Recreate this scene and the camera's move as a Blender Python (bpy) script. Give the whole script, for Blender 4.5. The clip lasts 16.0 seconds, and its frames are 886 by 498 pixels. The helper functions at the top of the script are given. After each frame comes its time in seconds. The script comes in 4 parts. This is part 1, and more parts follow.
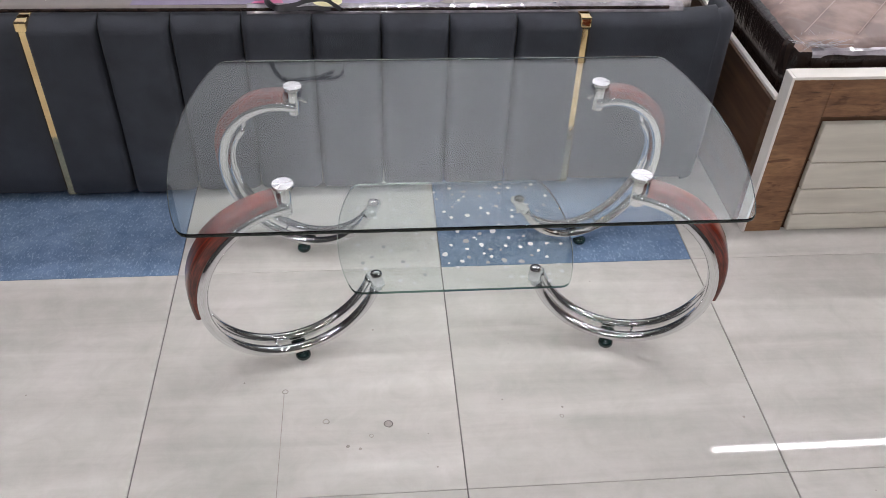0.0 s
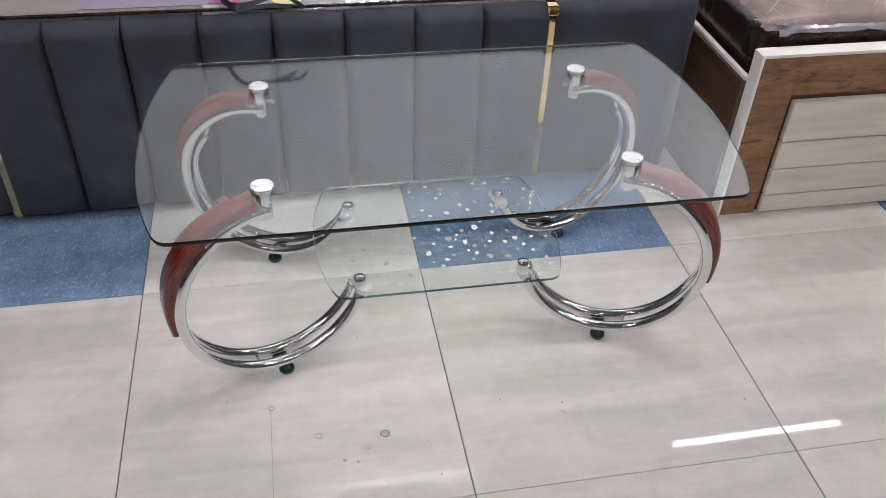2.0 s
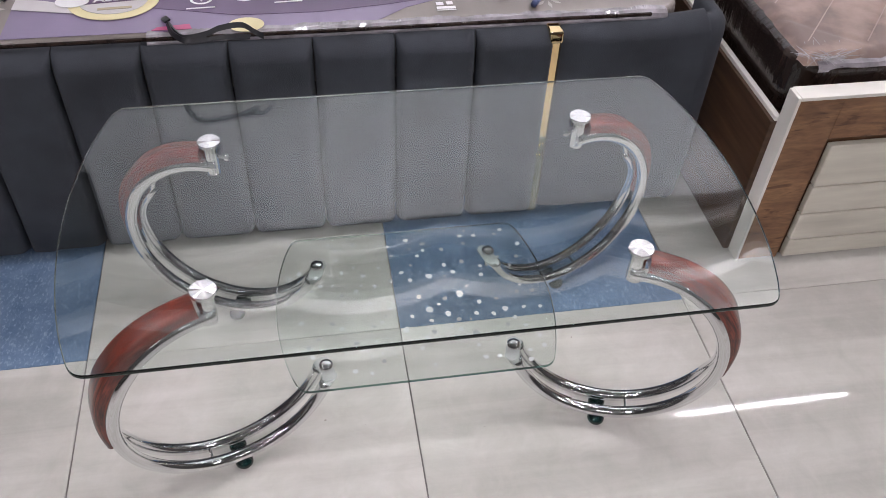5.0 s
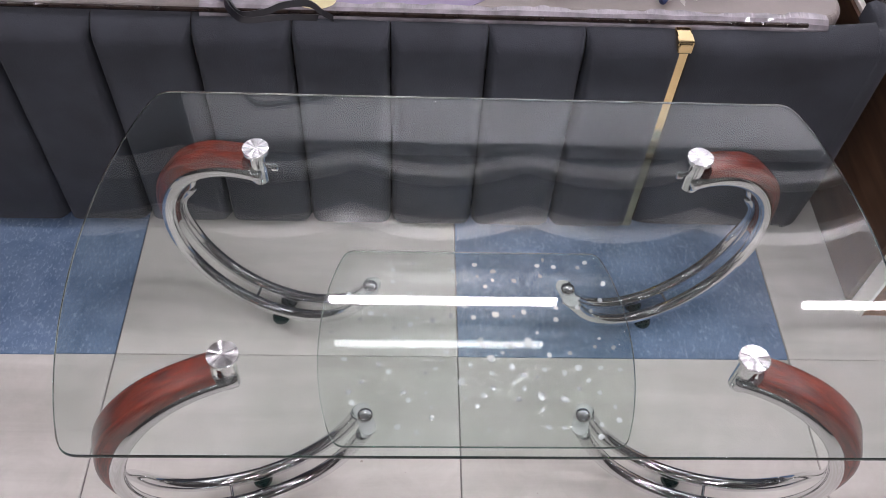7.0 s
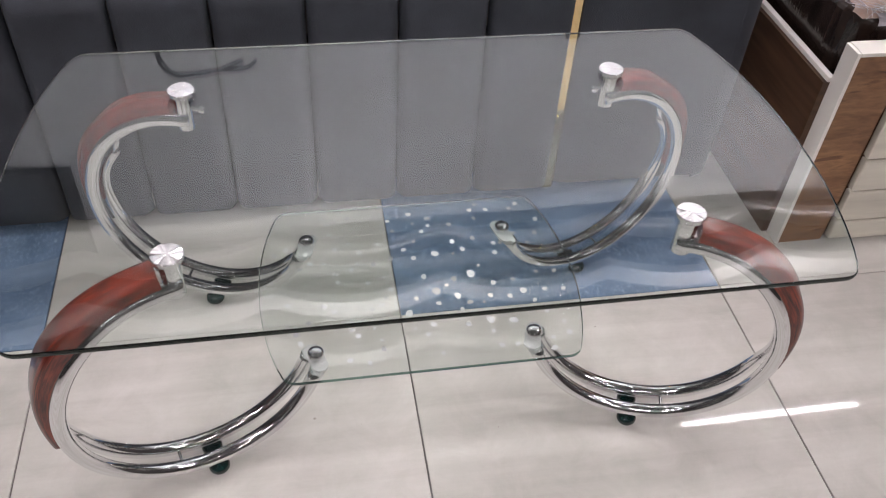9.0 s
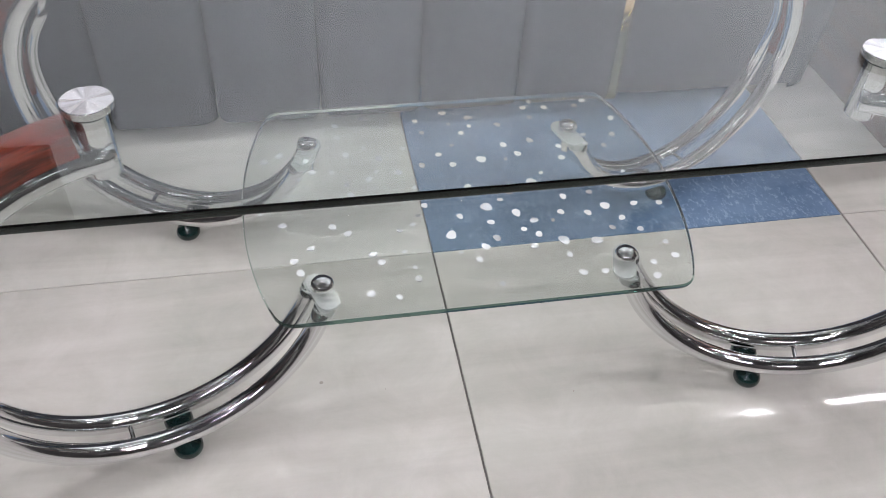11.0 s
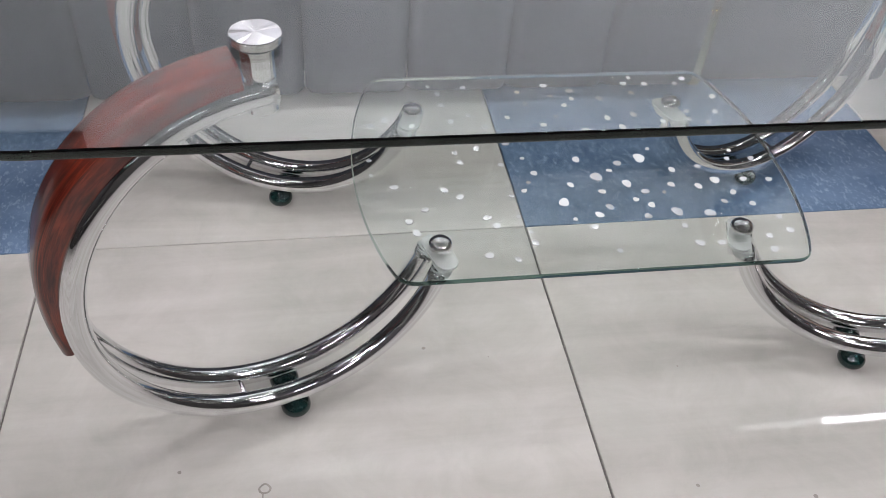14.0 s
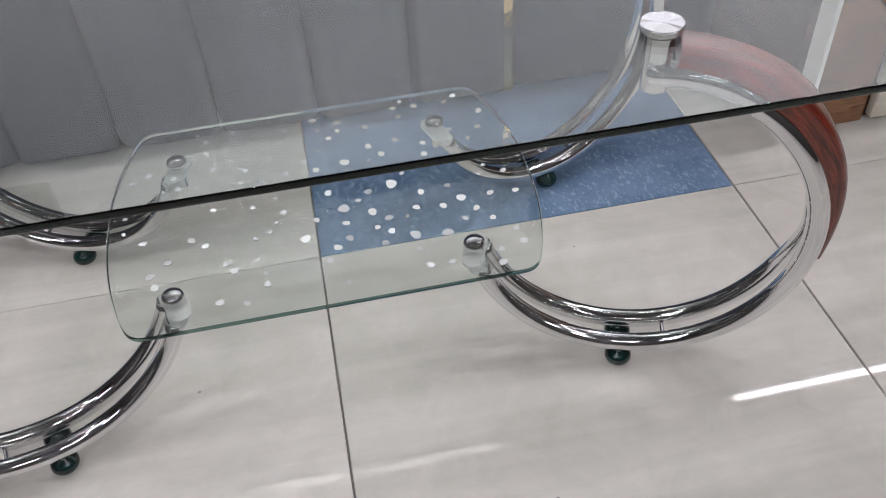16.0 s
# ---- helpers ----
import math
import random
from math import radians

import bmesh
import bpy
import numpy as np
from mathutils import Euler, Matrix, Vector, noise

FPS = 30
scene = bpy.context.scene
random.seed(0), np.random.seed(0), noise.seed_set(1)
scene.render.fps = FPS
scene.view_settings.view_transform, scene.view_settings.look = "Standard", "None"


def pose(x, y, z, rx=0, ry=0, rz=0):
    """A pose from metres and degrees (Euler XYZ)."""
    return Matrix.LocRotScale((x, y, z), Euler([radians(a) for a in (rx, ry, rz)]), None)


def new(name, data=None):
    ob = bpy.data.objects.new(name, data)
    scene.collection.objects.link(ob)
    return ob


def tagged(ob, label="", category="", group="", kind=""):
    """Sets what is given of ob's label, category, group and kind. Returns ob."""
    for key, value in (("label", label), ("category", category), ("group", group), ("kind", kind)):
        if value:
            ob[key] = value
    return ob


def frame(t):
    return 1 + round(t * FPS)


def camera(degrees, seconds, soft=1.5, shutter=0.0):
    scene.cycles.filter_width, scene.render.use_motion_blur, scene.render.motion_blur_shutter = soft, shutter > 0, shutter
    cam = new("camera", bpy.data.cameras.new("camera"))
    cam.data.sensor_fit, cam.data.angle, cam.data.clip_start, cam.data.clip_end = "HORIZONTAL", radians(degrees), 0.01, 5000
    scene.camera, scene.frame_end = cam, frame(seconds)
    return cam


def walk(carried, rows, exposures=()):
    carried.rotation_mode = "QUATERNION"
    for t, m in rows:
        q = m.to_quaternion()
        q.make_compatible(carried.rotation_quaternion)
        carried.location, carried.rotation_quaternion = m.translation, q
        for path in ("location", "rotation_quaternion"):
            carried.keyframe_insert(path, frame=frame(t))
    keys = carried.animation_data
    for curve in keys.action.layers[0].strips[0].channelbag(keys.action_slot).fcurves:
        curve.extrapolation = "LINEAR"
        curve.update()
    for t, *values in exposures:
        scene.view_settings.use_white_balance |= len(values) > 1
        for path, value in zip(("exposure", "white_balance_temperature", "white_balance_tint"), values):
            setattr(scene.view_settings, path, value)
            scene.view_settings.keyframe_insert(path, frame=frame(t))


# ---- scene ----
EXPOSURES = [(0, -0.10, 6500, 11), (4.2, -0.15, 6500, 11), (6.3, -0.13, 6500, 18), (8.5, -0.13, 6550, 18), (9.2, -0.12, 6800, 14), (11.3, -0.19, 6450, 11), (14, -0.23, 6500, 11), (16, -0.32, 6500, 11)]
cam = camera(55.0, 16.0, soft=0.5, shutter=0.08)
# seconds, eye x y z, yaw, pitch, roll
ROWS = [
    (0, -0.1562, 0.0283, 1.3201, -6.172, -40.531, 2.317),
    (0.5, -0.1769, 0.0324, 1.3259, -6.696, -39.964, 3.348),
    (1, -0.1780, 0.0333, 1.3278, -6.171, -38.739, 2.862),
    (1.5, -0.2195, 0.0542, 1.2976, -7.678, -38.945, 2.567),
    (2, -0.2512, 0.0690, 1.2462, -11.905, -39.245, 2.508),
    (2.5, -0.2576, 0.0716, 1.2377, -13.550, -39.270, 2.298),
    (3, -0.2775, 0.0942, 1.2567, -12.468, -39.425, 3.157),
    (3.5, -0.2573, 0.1325, 1.2555, -14.365, -40.061, 3.939),
    (4, -0.1759, 0.2126, 1.2489, -12.785, -41.204, 3.221),
    (4.2, -0.1490, 0.2475, 1.2671, -11.260, -41.575, 2.891),
    (6.3, -0.1419, 0.6561, 1.3364, -12.826, -51.279, 3.922),
    (6.5, -0.1244, 0.6816, 1.3237, -11.798, -51.799, 4.101),
    (7, -0.0938, 0.7345, 1.3208, -4.037, -52.560, 4.037),
    (7.5, -0.0370, 0.7520, 1.2864, -4.567, -51.786, 3.591),
    (8, -0.0555, 0.7099, 1.2233, -3.924, -48.716, 1.850),
    (8.5, -0.1146, 0.6323, 1.1738, -5.620, -44.023, 2.069),
    (9, -0.1474, 0.5130, 1.1308, -12.308, -43.928, 3.945),
    (9.2, -0.1466, 0.4323, 1.1193, -11.753, -43.920, 3.039),
    (11.3, -0.1619, 0.7111, 0.7715, -12.565, -43.450, 3.358),
    (11.5, -0.1520, 0.7010, 0.7739, -12.996, -42.876, 3.594),
    (12, -0.1074, 0.6949, 0.7734, -13.141, -42.069, 2.980),
    (12.5, -0.1531, 0.7009, 0.7724, -12.443, -42.435, 3.496),
    (13, -0.2648, 0.7101, 0.7500, -11.827, -42.900, 5.950),
    (13.5, -0.2835, 0.6988, 0.7431, -10.217, -43.093, 5.784),
    (14, -0.2776, 0.6869, 0.7418, -11.744, -43.007, 4.872),
    (14.5, -0.2661, 0.6684, 0.7414, -9.630, -42.908, 4.019),
    (15, -0.1308, 0.6309, 0.7643, -8.851, -43.721, 1.358),
    (15.5, -0.0675, 0.6147, 0.7589, -12.856, -43.257, -0.068),
    (15.8, 0.0230, 0.6275, 0.7757, -9.825, -43.836, -2.501),
    (16, 0.0349, 0.6390, 0.7977, -8.907, -43.375, -3.820),
]


def eye_pose(x, y, z, yaw, pitch, roll):
    return pose(x, y, z, 0, 0, yaw) @ pose(0, 0, 0, 90 + pitch) @ pose(0, 0, 0, 0, 0, roll)


walk(cam, [(t, eye_pose(*r)) for t, *r in ROWS], EXPOSURES)


# ---- world and lamps ----
world = bpy.data.worlds.new("showroom_world")
scene.world = world
world.use_nodes = True
world.node_tree.nodes["Background"].inputs[0].default_value = (0.9, 0.95, 1.0, 1)
world.node_tree.nodes["Background"].inputs[1].default_value = 0.05

CEIL = 3.36
LAMP_WATTS, WALL_WATTS, TUBE_GLOW = 7.2, 18.0, 110.0
# Row at y 3.19 shows in reflections; nearer rows are unseen, added to brighten chrome and sides.
TUBES = [(x, y) for y, row in ((-1.9, (-2.5, -0.6, 1.3, 3.2)), (0.0, (-2.0, 2.2)), (1.75, (-2.0, 1.5, 3.2)), (3.19, (0.10, 2.585))) for x in row]
TUBE_HALF = 0.59


# ---- materials ----
def material(name, base, rough=0.5, metal=0.0, vary=0.0, scale=8.0, bump=0.0, bump_scale=60.0, base2=None, stretch=None, ramp=(0.3, 0.7), **extra):
    m = bpy.data.materials.new(name)
    m.use_nodes = True
    nt = m.node_tree
    b = nt.nodes["Principled BSDF"]
    b.inputs["Base Color"].default_value = (*base, 1)
    b.inputs["Roughness"].default_value = rough
    b.inputs["Metallic"].default_value = metal
    for k, v in extra.items():
        b.inputs[k.replace("_", " ")].default_value = v
    co = nt.nodes.new("ShaderNodeTexCoord")
    mp = nt.nodes.new("ShaderNodeMapping")
    nt.links.new(co.outputs["Object"], mp.inputs["Vector"])
    if stretch:
        mp.inputs["Scale"].default_value = stretch
    if vary or base2:
        n = nt.nodes.new("ShaderNodeTexNoise")
        n.inputs["Scale"].default_value = scale
        n.inputs["Detail"].default_value = 6
        nt.links.new(mp.outputs[0], n.inputs["Vector"])
        r = nt.nodes.new("ShaderNodeValToRGB")
        r.color_ramp.elements[0].position, r.color_ramp.elements[1].position = ramp
        c2 = base2 or tuple(min(1, c * (1 + vary)) for c in base)
        c1 = base if base2 else tuple(c * (1 - vary) for c in base)
        r.color_ramp.elements[0].color, r.color_ramp.elements[1].color = (*c1, 1), (*c2, 1)
        nt.links.new(n.outputs["Fac"], r.inputs[0])
        nt.links.new(r.outputs[0], b.inputs["Base Color"])
    if bump:
        n2 = nt.nodes.new("ShaderNodeTexNoise")
        n2.inputs["Scale"].default_value = bump_scale
        n2.inputs["Detail"].default_value = 4
        nt.links.new(mp.outputs[0], n2.inputs["Vector"])
        bp = nt.nodes.new("ShaderNodeBump")
        bp.inputs["Strength"].default_value = bump
        bp.inputs["Distance"].default_value = 0.002
        nt.links.new(n2.outputs["Fac"], bp.inputs["Height"])
        nt.links.new(bp.outputs[0], b.inputs["Normal"])
    return m


def tile_material(name, light, dark, streak, rough, flecks=False):
    """Polished tile: soft streaks along x, fine mottling, each tile shifted by its own random number."""
    m = bpy.data.materials.new(name)
    m.use_nodes = True
    nt = m.node_tree
    b = nt.nodes["Principled BSDF"]
    b.inputs["Roughness"].default_value = rough
    b.inputs["Specular IOR Level"].default_value = 0.09
    geo = nt.nodes.new("ShaderNodeTexCoord")
    info = nt.nodes.new("ShaderNodeObjectInfo")
    shift = nt.nodes.new("ShaderNodeVectorMath")
    shift.operation = "MULTIPLY_ADD"
    shift.inputs[1].default_value = (1, 1, 1)
    mul = nt.nodes.new("ShaderNodeVectorMath")
    mul.operation = "SCALE"
    mul.inputs[0].default_value = (7.1, 13.7, 3.3)
    nt.links.new(info.outputs["Random"], mul.inputs["Scale"])
    nt.links.new(geo.outputs["Object"], shift.inputs[0])
    nt.links.new(mul.outputs[0], shift.inputs[2])
    mp = nt.nodes.new("ShaderNodeMapping")
    mp.inputs["Scale"].default_value = streak
    nt.links.new(shift.outputs[0], mp.inputs["Vector"])
    n = nt.nodes.new("ShaderNodeTexNoise")
    n.inputs["Scale"].default_value = 2.2
    n.inputs["Detail"].default_value = 7
    n.inputs["Roughness"].default_value = 0.6
    n.inputs["Distortion"].default_value = 0.4
    nt.links.new(mp.outputs[0], n.inputs["Vector"])
    r = nt.nodes.new("ShaderNodeValToRGB")
    r.color_ramp.elements[0].position, r.color_ramp.elements[1].position = 0.28, 0.68
    r.color_ramp.elements[0].color, r.color_ramp.elements[1].color = (*dark, 1), (*light, 1)
    nt.links.new(n.outputs["Fac"], r.inputs[0])
    cloud = nt.nodes.new("ShaderNodeTexNoise")
    cloud.inputs["Scale"].default_value = 3.4
    cloud.inputs["Detail"].default_value = 9
    cloud.inputs["Roughness"].default_value = 0.62
    nt.links.new(shift.outputs[0], cloud.inputs["Vector"])
    tone = nt.nodes.new("ShaderNodeValToRGB")
    tone.color_ramp.elements[0].position, tone.color_ramp.elements[1].position = 0.3, 0.7
    tone.color_ramp.elements[0].color, tone.color_ramp.elements[1].color = (0.80, 0.82, 0.785, 1), (1.0, 0.98, 0.97, 1)
    nt.links.new(cloud.outputs["Fac"], tone.inputs[0])
    mul2 = nt.nodes.new("ShaderNodeMix")
    mul2.data_type, mul2.blend_type = "RGBA", "MULTIPLY"
    mul2.inputs["Factor"].default_value = 1.0
    nt.links.new(r.outputs[0], mul2.inputs["A"])
    nt.links.new(tone.outputs[0], mul2.inputs["B"])
    speck = nt.nodes.new("ShaderNodeTexNoise")
    speck.inputs["Scale"].default_value, speck.inputs["Detail"].default_value, speck.inputs["Roughness"].default_value = 13.0, 9, 0.68
    speck.inputs["Distortion"].default_value = 0.6
    nt.links.new(shift.outputs[0], speck.inputs["Vector"])
    fine = nt.nodes.new("ShaderNodeValToRGB")
    fine.color_ramp.elements[0].position, fine.color_ramp.elements[1].position = 0.32, 0.62
    fine.color_ramp.elements[0].color, fine.color_ramp.elements[1].color = (0.88, 0.885, 0.87, 1), (1.0, 1.0, 1.0, 1)
    nt.links.new(speck.outputs["Fac"], fine.inputs[0])
    mul3 = nt.nodes.new("ShaderNodeMix")
    mul3.data_type, mul3.blend_type = "RGBA", "MULTIPLY"
    mul3.inputs["Factor"].default_value = 1.0
    nt.links.new(mul2.outputs["Result"], mul3.inputs["A"])
    nt.links.new(fine.outputs[0], mul3.inputs["B"])
    out = mul3.outputs["Result"]
    if flecks:
        mp2 = nt.nodes.new("ShaderNodeMapping")
        mp2.inputs["Scale"].default_value = (1.0, 0.6, 1.0)
        mp2.inputs["Rotation"].default_value = (0, 0, 0.5)
        nt.links.new(shift.outputs[0], mp2.inputs["Vector"])
        n3 = nt.nodes.new("ShaderNodeTexNoise")
        n3.inputs["Scale"].default_value = 165
        n3.inputs["Detail"].default_value = 5
        n3.inputs["Roughness"].default_value = 0.7
        n3.inputs["Distortion"].default_value = 0.25
        nt.links.new(mp2.outputs[0], n3.inputs["Vector"])
        r3 = nt.nodes.new("ShaderNodeValToRGB")
        r3.color_ramp.elements[0].position, r3.color_ramp.elements[1].position = 0.52, 0.86
        r3.color_ramp.elements[0].color, r3.color_ramp.elements[1].color = (0, 0, 0, 1), (1, 1, 1, 1)
        nt.links.new(n3.outputs["Fac"], r3.inputs[0])
        mix = nt.nodes.new("ShaderNodeMix")
        mix.data_type = "RGBA"
        mix.inputs["B"].default_value = (0.36, 0.46, 0.60, 1)
        nt.links.new(r3.outputs[0], mix.inputs["Factor"])
        nt.links.new(out, mix.inputs["A"])
        out = mix.outputs["Result"]
    nt.links.new(out, b.inputs["Base Color"])
    return m


def glass_material(name, tint, rough=0.0, ior=1.5):
    m = bpy.data.materials.new(name)
    m.use_nodes = True
    b = m.node_tree.nodes["Principled BSDF"]
    b.inputs["Base Color"].default_value = (*tint, 1)
    b.inputs["Roughness"].default_value = rough
    b.inputs["IOR"].default_value = ior
    b.inputs["Transmission Weight"].default_value = 1.0
    return m


def thin_glass(name, tint):
    """Flat clear pane: tinted light passes straight on, gloss grows towards grazing view."""
    m = bpy.data.materials.new(name)
    m.use_nodes = True
    nt = m.node_tree
    nt.nodes.remove(nt.nodes["Principled BSDF"])
    clear = nt.nodes.new("ShaderNodeBsdfTransparent")
    clear.inputs["Color"].default_value = (*(c ** 0.5 for c in tint), 1)
    gloss = nt.nodes.new("ShaderNodeBsdfGlossy")
    gloss.inputs["Roughness"].default_value = 0.0
    facing = nt.nodes.new("ShaderNodeLayerWeight")
    facing.inputs["Blend"].default_value = 0.5
    steep = nt.nodes.new("ShaderNodeMath")
    steep.operation = "POWER"
    steep.inputs[1].default_value = 5.0
    nt.links.new(facing.outputs["Facing"], steep.inputs[0])
    weight = nt.nodes.new("ShaderNodeMath")
    weight.operation = "MULTIPLY_ADD"
    weight.inputs[1].default_value, weight.inputs[2].default_value = 0.957, 0.043
    nt.links.new(steep.outputs[0], weight.inputs[0])
    mix = nt.nodes.new("ShaderNodeMixShader")
    nt.links.new(weight.outputs[0], mix.inputs[0])
    nt.links.new(clear.outputs[0], mix.inputs[1])
    nt.links.new(gloss.outputs[0], mix.inputs[2])
    nt.links.new(mix.outputs[0], nt.nodes["Material Output"].inputs["Surface"])
    return m


def brushed_material(name):
    """Turned metal: highlights run out from the middle of the disc as rays."""
    m = material(name, (0.82, 0.82, 0.83), 0.20, 1.0)
    nt = m.node_tree
    b = nt.nodes["Principled BSDF"]
    b.inputs["Anisotropic"].default_value = 1.0
    b.inputs["Anisotropic Rotation"].default_value = 0.25
    t = nt.nodes.new("ShaderNodeTangent")
    t.direction_type, t.axis = "RADIAL", "Z"
    nt.links.new(t.outputs[0], b.inputs["Tangent"])
    return m


def wood_material(name):
    """Lacquered mahogany with dark grain lines along the strip."""
    m = material(name, (0.1, 0.02, 0.01), 0.30, Specular_IOR_Level=0.3, Coat_Weight=1.0, Coat_Roughness=0.02)
    nt = m.node_tree
    b = nt.nodes["Principled BSDF"]
    co = nt.nodes.new("ShaderNodeTexCoord")
    info = nt.nodes.new("ShaderNodeObjectInfo")
    shift = nt.nodes.new("ShaderNodeVectorMath")
    shift.operation = "ADD"
    nt.links.new(co.outputs["UV"], shift.inputs[0])
    nt.links.new(info.outputs["Random"], shift.inputs[1])
    colour = None
    for scale, stretch, lo, hi, c0, c1 in ((26.0, (1.0, 9.0, 1.0), 0.34, 0.66, (0.060, 0.0072, 0.0038), (0.215, 0.028, 0.0112)), (120.0, (0.5, 9.0, 1.0), 0.40, 0.58, (0.42, 0.36, 0.36), (1.0, 1.0, 1.0))):
        mp = nt.nodes.new("ShaderNodeMapping")
        mp.inputs["Scale"].default_value = stretch
        nt.links.new(shift.outputs[0], mp.inputs["Vector"])
        n = nt.nodes.new("ShaderNodeTexNoise")
        n.inputs["Scale"].default_value, n.inputs["Detail"].default_value, n.inputs["Distortion"].default_value = scale, 6, 0.5
        nt.links.new(mp.outputs[0], n.inputs["Vector"])
        r = nt.nodes.new("ShaderNodeValToRGB")
        r.color_ramp.elements[0].position, r.color_ramp.elements[1].position = lo, hi
        r.color_ramp.elements[0].color, r.color_ramp.elements[1].color = (*c0, 1), (*c1, 1)
        nt.links.new(n.outputs["Fac"], r.inputs[0])
        if colour is None:
            colour = r.outputs[0]
        else:
            mix = nt.nodes.new("ShaderNodeMix")
            mix.data_type, mix.blend_type = "RGBA", "MULTIPLY"
            mix.inputs["Factor"].default_value = 0.7
            nt.links.new(colour, mix.inputs["A"])
            nt.links.new(r.outputs[0], mix.inputs["B"])
            colour = mix.outputs["Result"]
    nt.links.new(colour, b.inputs["Base Color"])
    return m


def laminate_material(name, stretch):
    """Printed brown wood: broad figure, fine grain and dark knotty cracks."""
    m = material(name, (0.17, 0.078, 0.034), 0.35)
    nt = m.node_tree
    b = nt.nodes["Principled BSDF"]
    co = nt.nodes.new("ShaderNodeTexCoord")
    mp = nt.nodes.new("ShaderNodeMapping")
    mp.inputs["Scale"].default_value = stretch
    nt.links.new(co.outputs["Object"], mp.inputs["Vector"])
    colour = None
    for scale, distort, lo, hi, c0, c1 in ((3.2, 1.2, 0.30, 0.70, (0.150, 0.066, 0.028), (0.350, 0.180, 0.084)), (30.0, 0.4, 0.30, 0.62, (0.66, 0.62, 0.60), (1.0, 1.0, 1.0)), (4.4, 3.2, 0.32, 0.41, (0.42, 0.34, 0.30), (1.0, 1.0, 1.0))):
        n = nt.nodes.new("ShaderNodeTexNoise")
        n.inputs["Scale"].default_value, n.inputs["Detail"].default_value, n.inputs["Distortion"].default_value = scale, 5, distort
        nt.links.new(mp.outputs[0], n.inputs["Vector"])
        r = nt.nodes.new("ShaderNodeValToRGB")
        r.color_ramp.elements[0].position, r.color_ramp.elements[1].position = lo, hi
        r.color_ramp.elements[0].color, r.color_ramp.elements[1].color = (*c0, 1), (*c1, 1)
        nt.links.new(n.outputs["Fac"], r.inputs[0])
        if colour is None:
            colour = r.outputs[0]
        else:
            mix = nt.nodes.new("ShaderNodeMix")
            mix.data_type, mix.blend_type = "RGBA", "MULTIPLY"
            mix.inputs["Factor"].default_value = 0.85
            nt.links.new(colour, mix.inputs["A"])
            nt.links.new(r.outputs[0], mix.inputs["B"])
            colour = mix.outputs["Result"]
    nt.links.new(colour, b.inputs["Base Color"])
    return m


def glow_material(name, colour, strength):
    m = bpy.data.materials.new(name)
    m.use_nodes = True
    b = m.node_tree.nodes["Principled BSDF"]
    b.inputs["Base Color"].default_value = (0.8, 0.8, 0.8, 1)
    b.inputs["Emission Color"].default_value = (*colour, 1)
    b.inputs["Emission Strength"].default_value = strength
    return m


M_BEIGE = tile_material("beige_tile", (0.640, 0.620, 0.600), (0.500, 0.482, 0.460), (0.5, 6.0, 1.0), 0.007)
M_BLUE = tile_material("blue_tile", (0.185, 0.265, 0.405), (0.095, 0.155, 0.262), (6.0, 6.0, 1.0), 0.22, flecks=True)
M_GROUT = material("grout", (0.19, 0.175, 0.165), 0.8, vary=0.2, scale=6)
M_WALL = material("wall_paint", (0.03, 0.028, 0.027), 0.6, vary=0.08, scale=3)
M_CEIL_DARK = material("dark_ceiling_paint", (0.035, 0.035, 0.038), 0.8, vary=0.08, scale=2)
M_CEIL = material("ceiling_paint", (0.30, 0.30, 0.30), 0.8, vary=0.05, scale=2)
M_NORTH = material("white_wall_paint", (0.78, 0.81, 0.84), 0.7, vary=0.03, scale=1.5)
M_TRIM = material("white_moulding", (0.80, 0.80, 0.79), 0.5)
M_TUBE = glow_material("tube_light", (1.0, 0.965, 1.0), TUBE_GLOW)
M_HOUSING = material("lamp_housing", (0.8, 0.8, 0.8), 0.4)
M_GLASS = glass_material("clear_glass", (0.89, 0.945, 0.925))
M_SHELF = thin_glass("shelf_glass", (0.87, 0.905, 0.885))
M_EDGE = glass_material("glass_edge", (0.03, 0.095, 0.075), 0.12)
# Same edge glass made paler: tube light caught at ends and back, put into the colour.
M_EDGE_LIT = glass_material("lit_glass_edge", (0.42, 0.58, 0.53), 0.15)
M_FROST = material("frosted_print", (0.76, 0.79, 0.80), 0.75, vary=0.06, scale=200, Alpha=0.60)
M_FROST_THIN = material("worn_frosted_print", (0.74, 0.77, 0.78), 0.75, vary=0.06, scale=200, Alpha=0.36)
M_CHROME = material("chrome", (0.80, 0.80, 0.81), 0.02, 1.0)
M_DISC = brushed_material("turned_steel")
M_CAP = material("milky_plastic", (0.72, 0.74, 0.73), 0.07, vary=0.04, scale=120, Alpha=0.45)
M_WOOD = wood_material("red_mahogany")
M_KNOB = material("dark_green_knob", (0.004, 0.024, 0.023), 0.12, vary=0.4, scale=90, Coat_Weight=0.6)
M_VELVET = material("slate_velvet", (0.0325, 0.037, 0.0475), 0.85, vary=0.22, scale=11, bump=0.35, bump_scale=420, Sheen_Weight=0.05, Sheen_Roughness=0.4)
M_GOLD = material("gold_trim", (0.88, 0.67, 0.36), 0.07, 1.0, vary=0.05, scale=30, bump=0.05, bump_scale=14)
M_DARKBASE = material("dark_bed_base", (0.02, 0.02, 0.022), 0.8, vary=0.2)


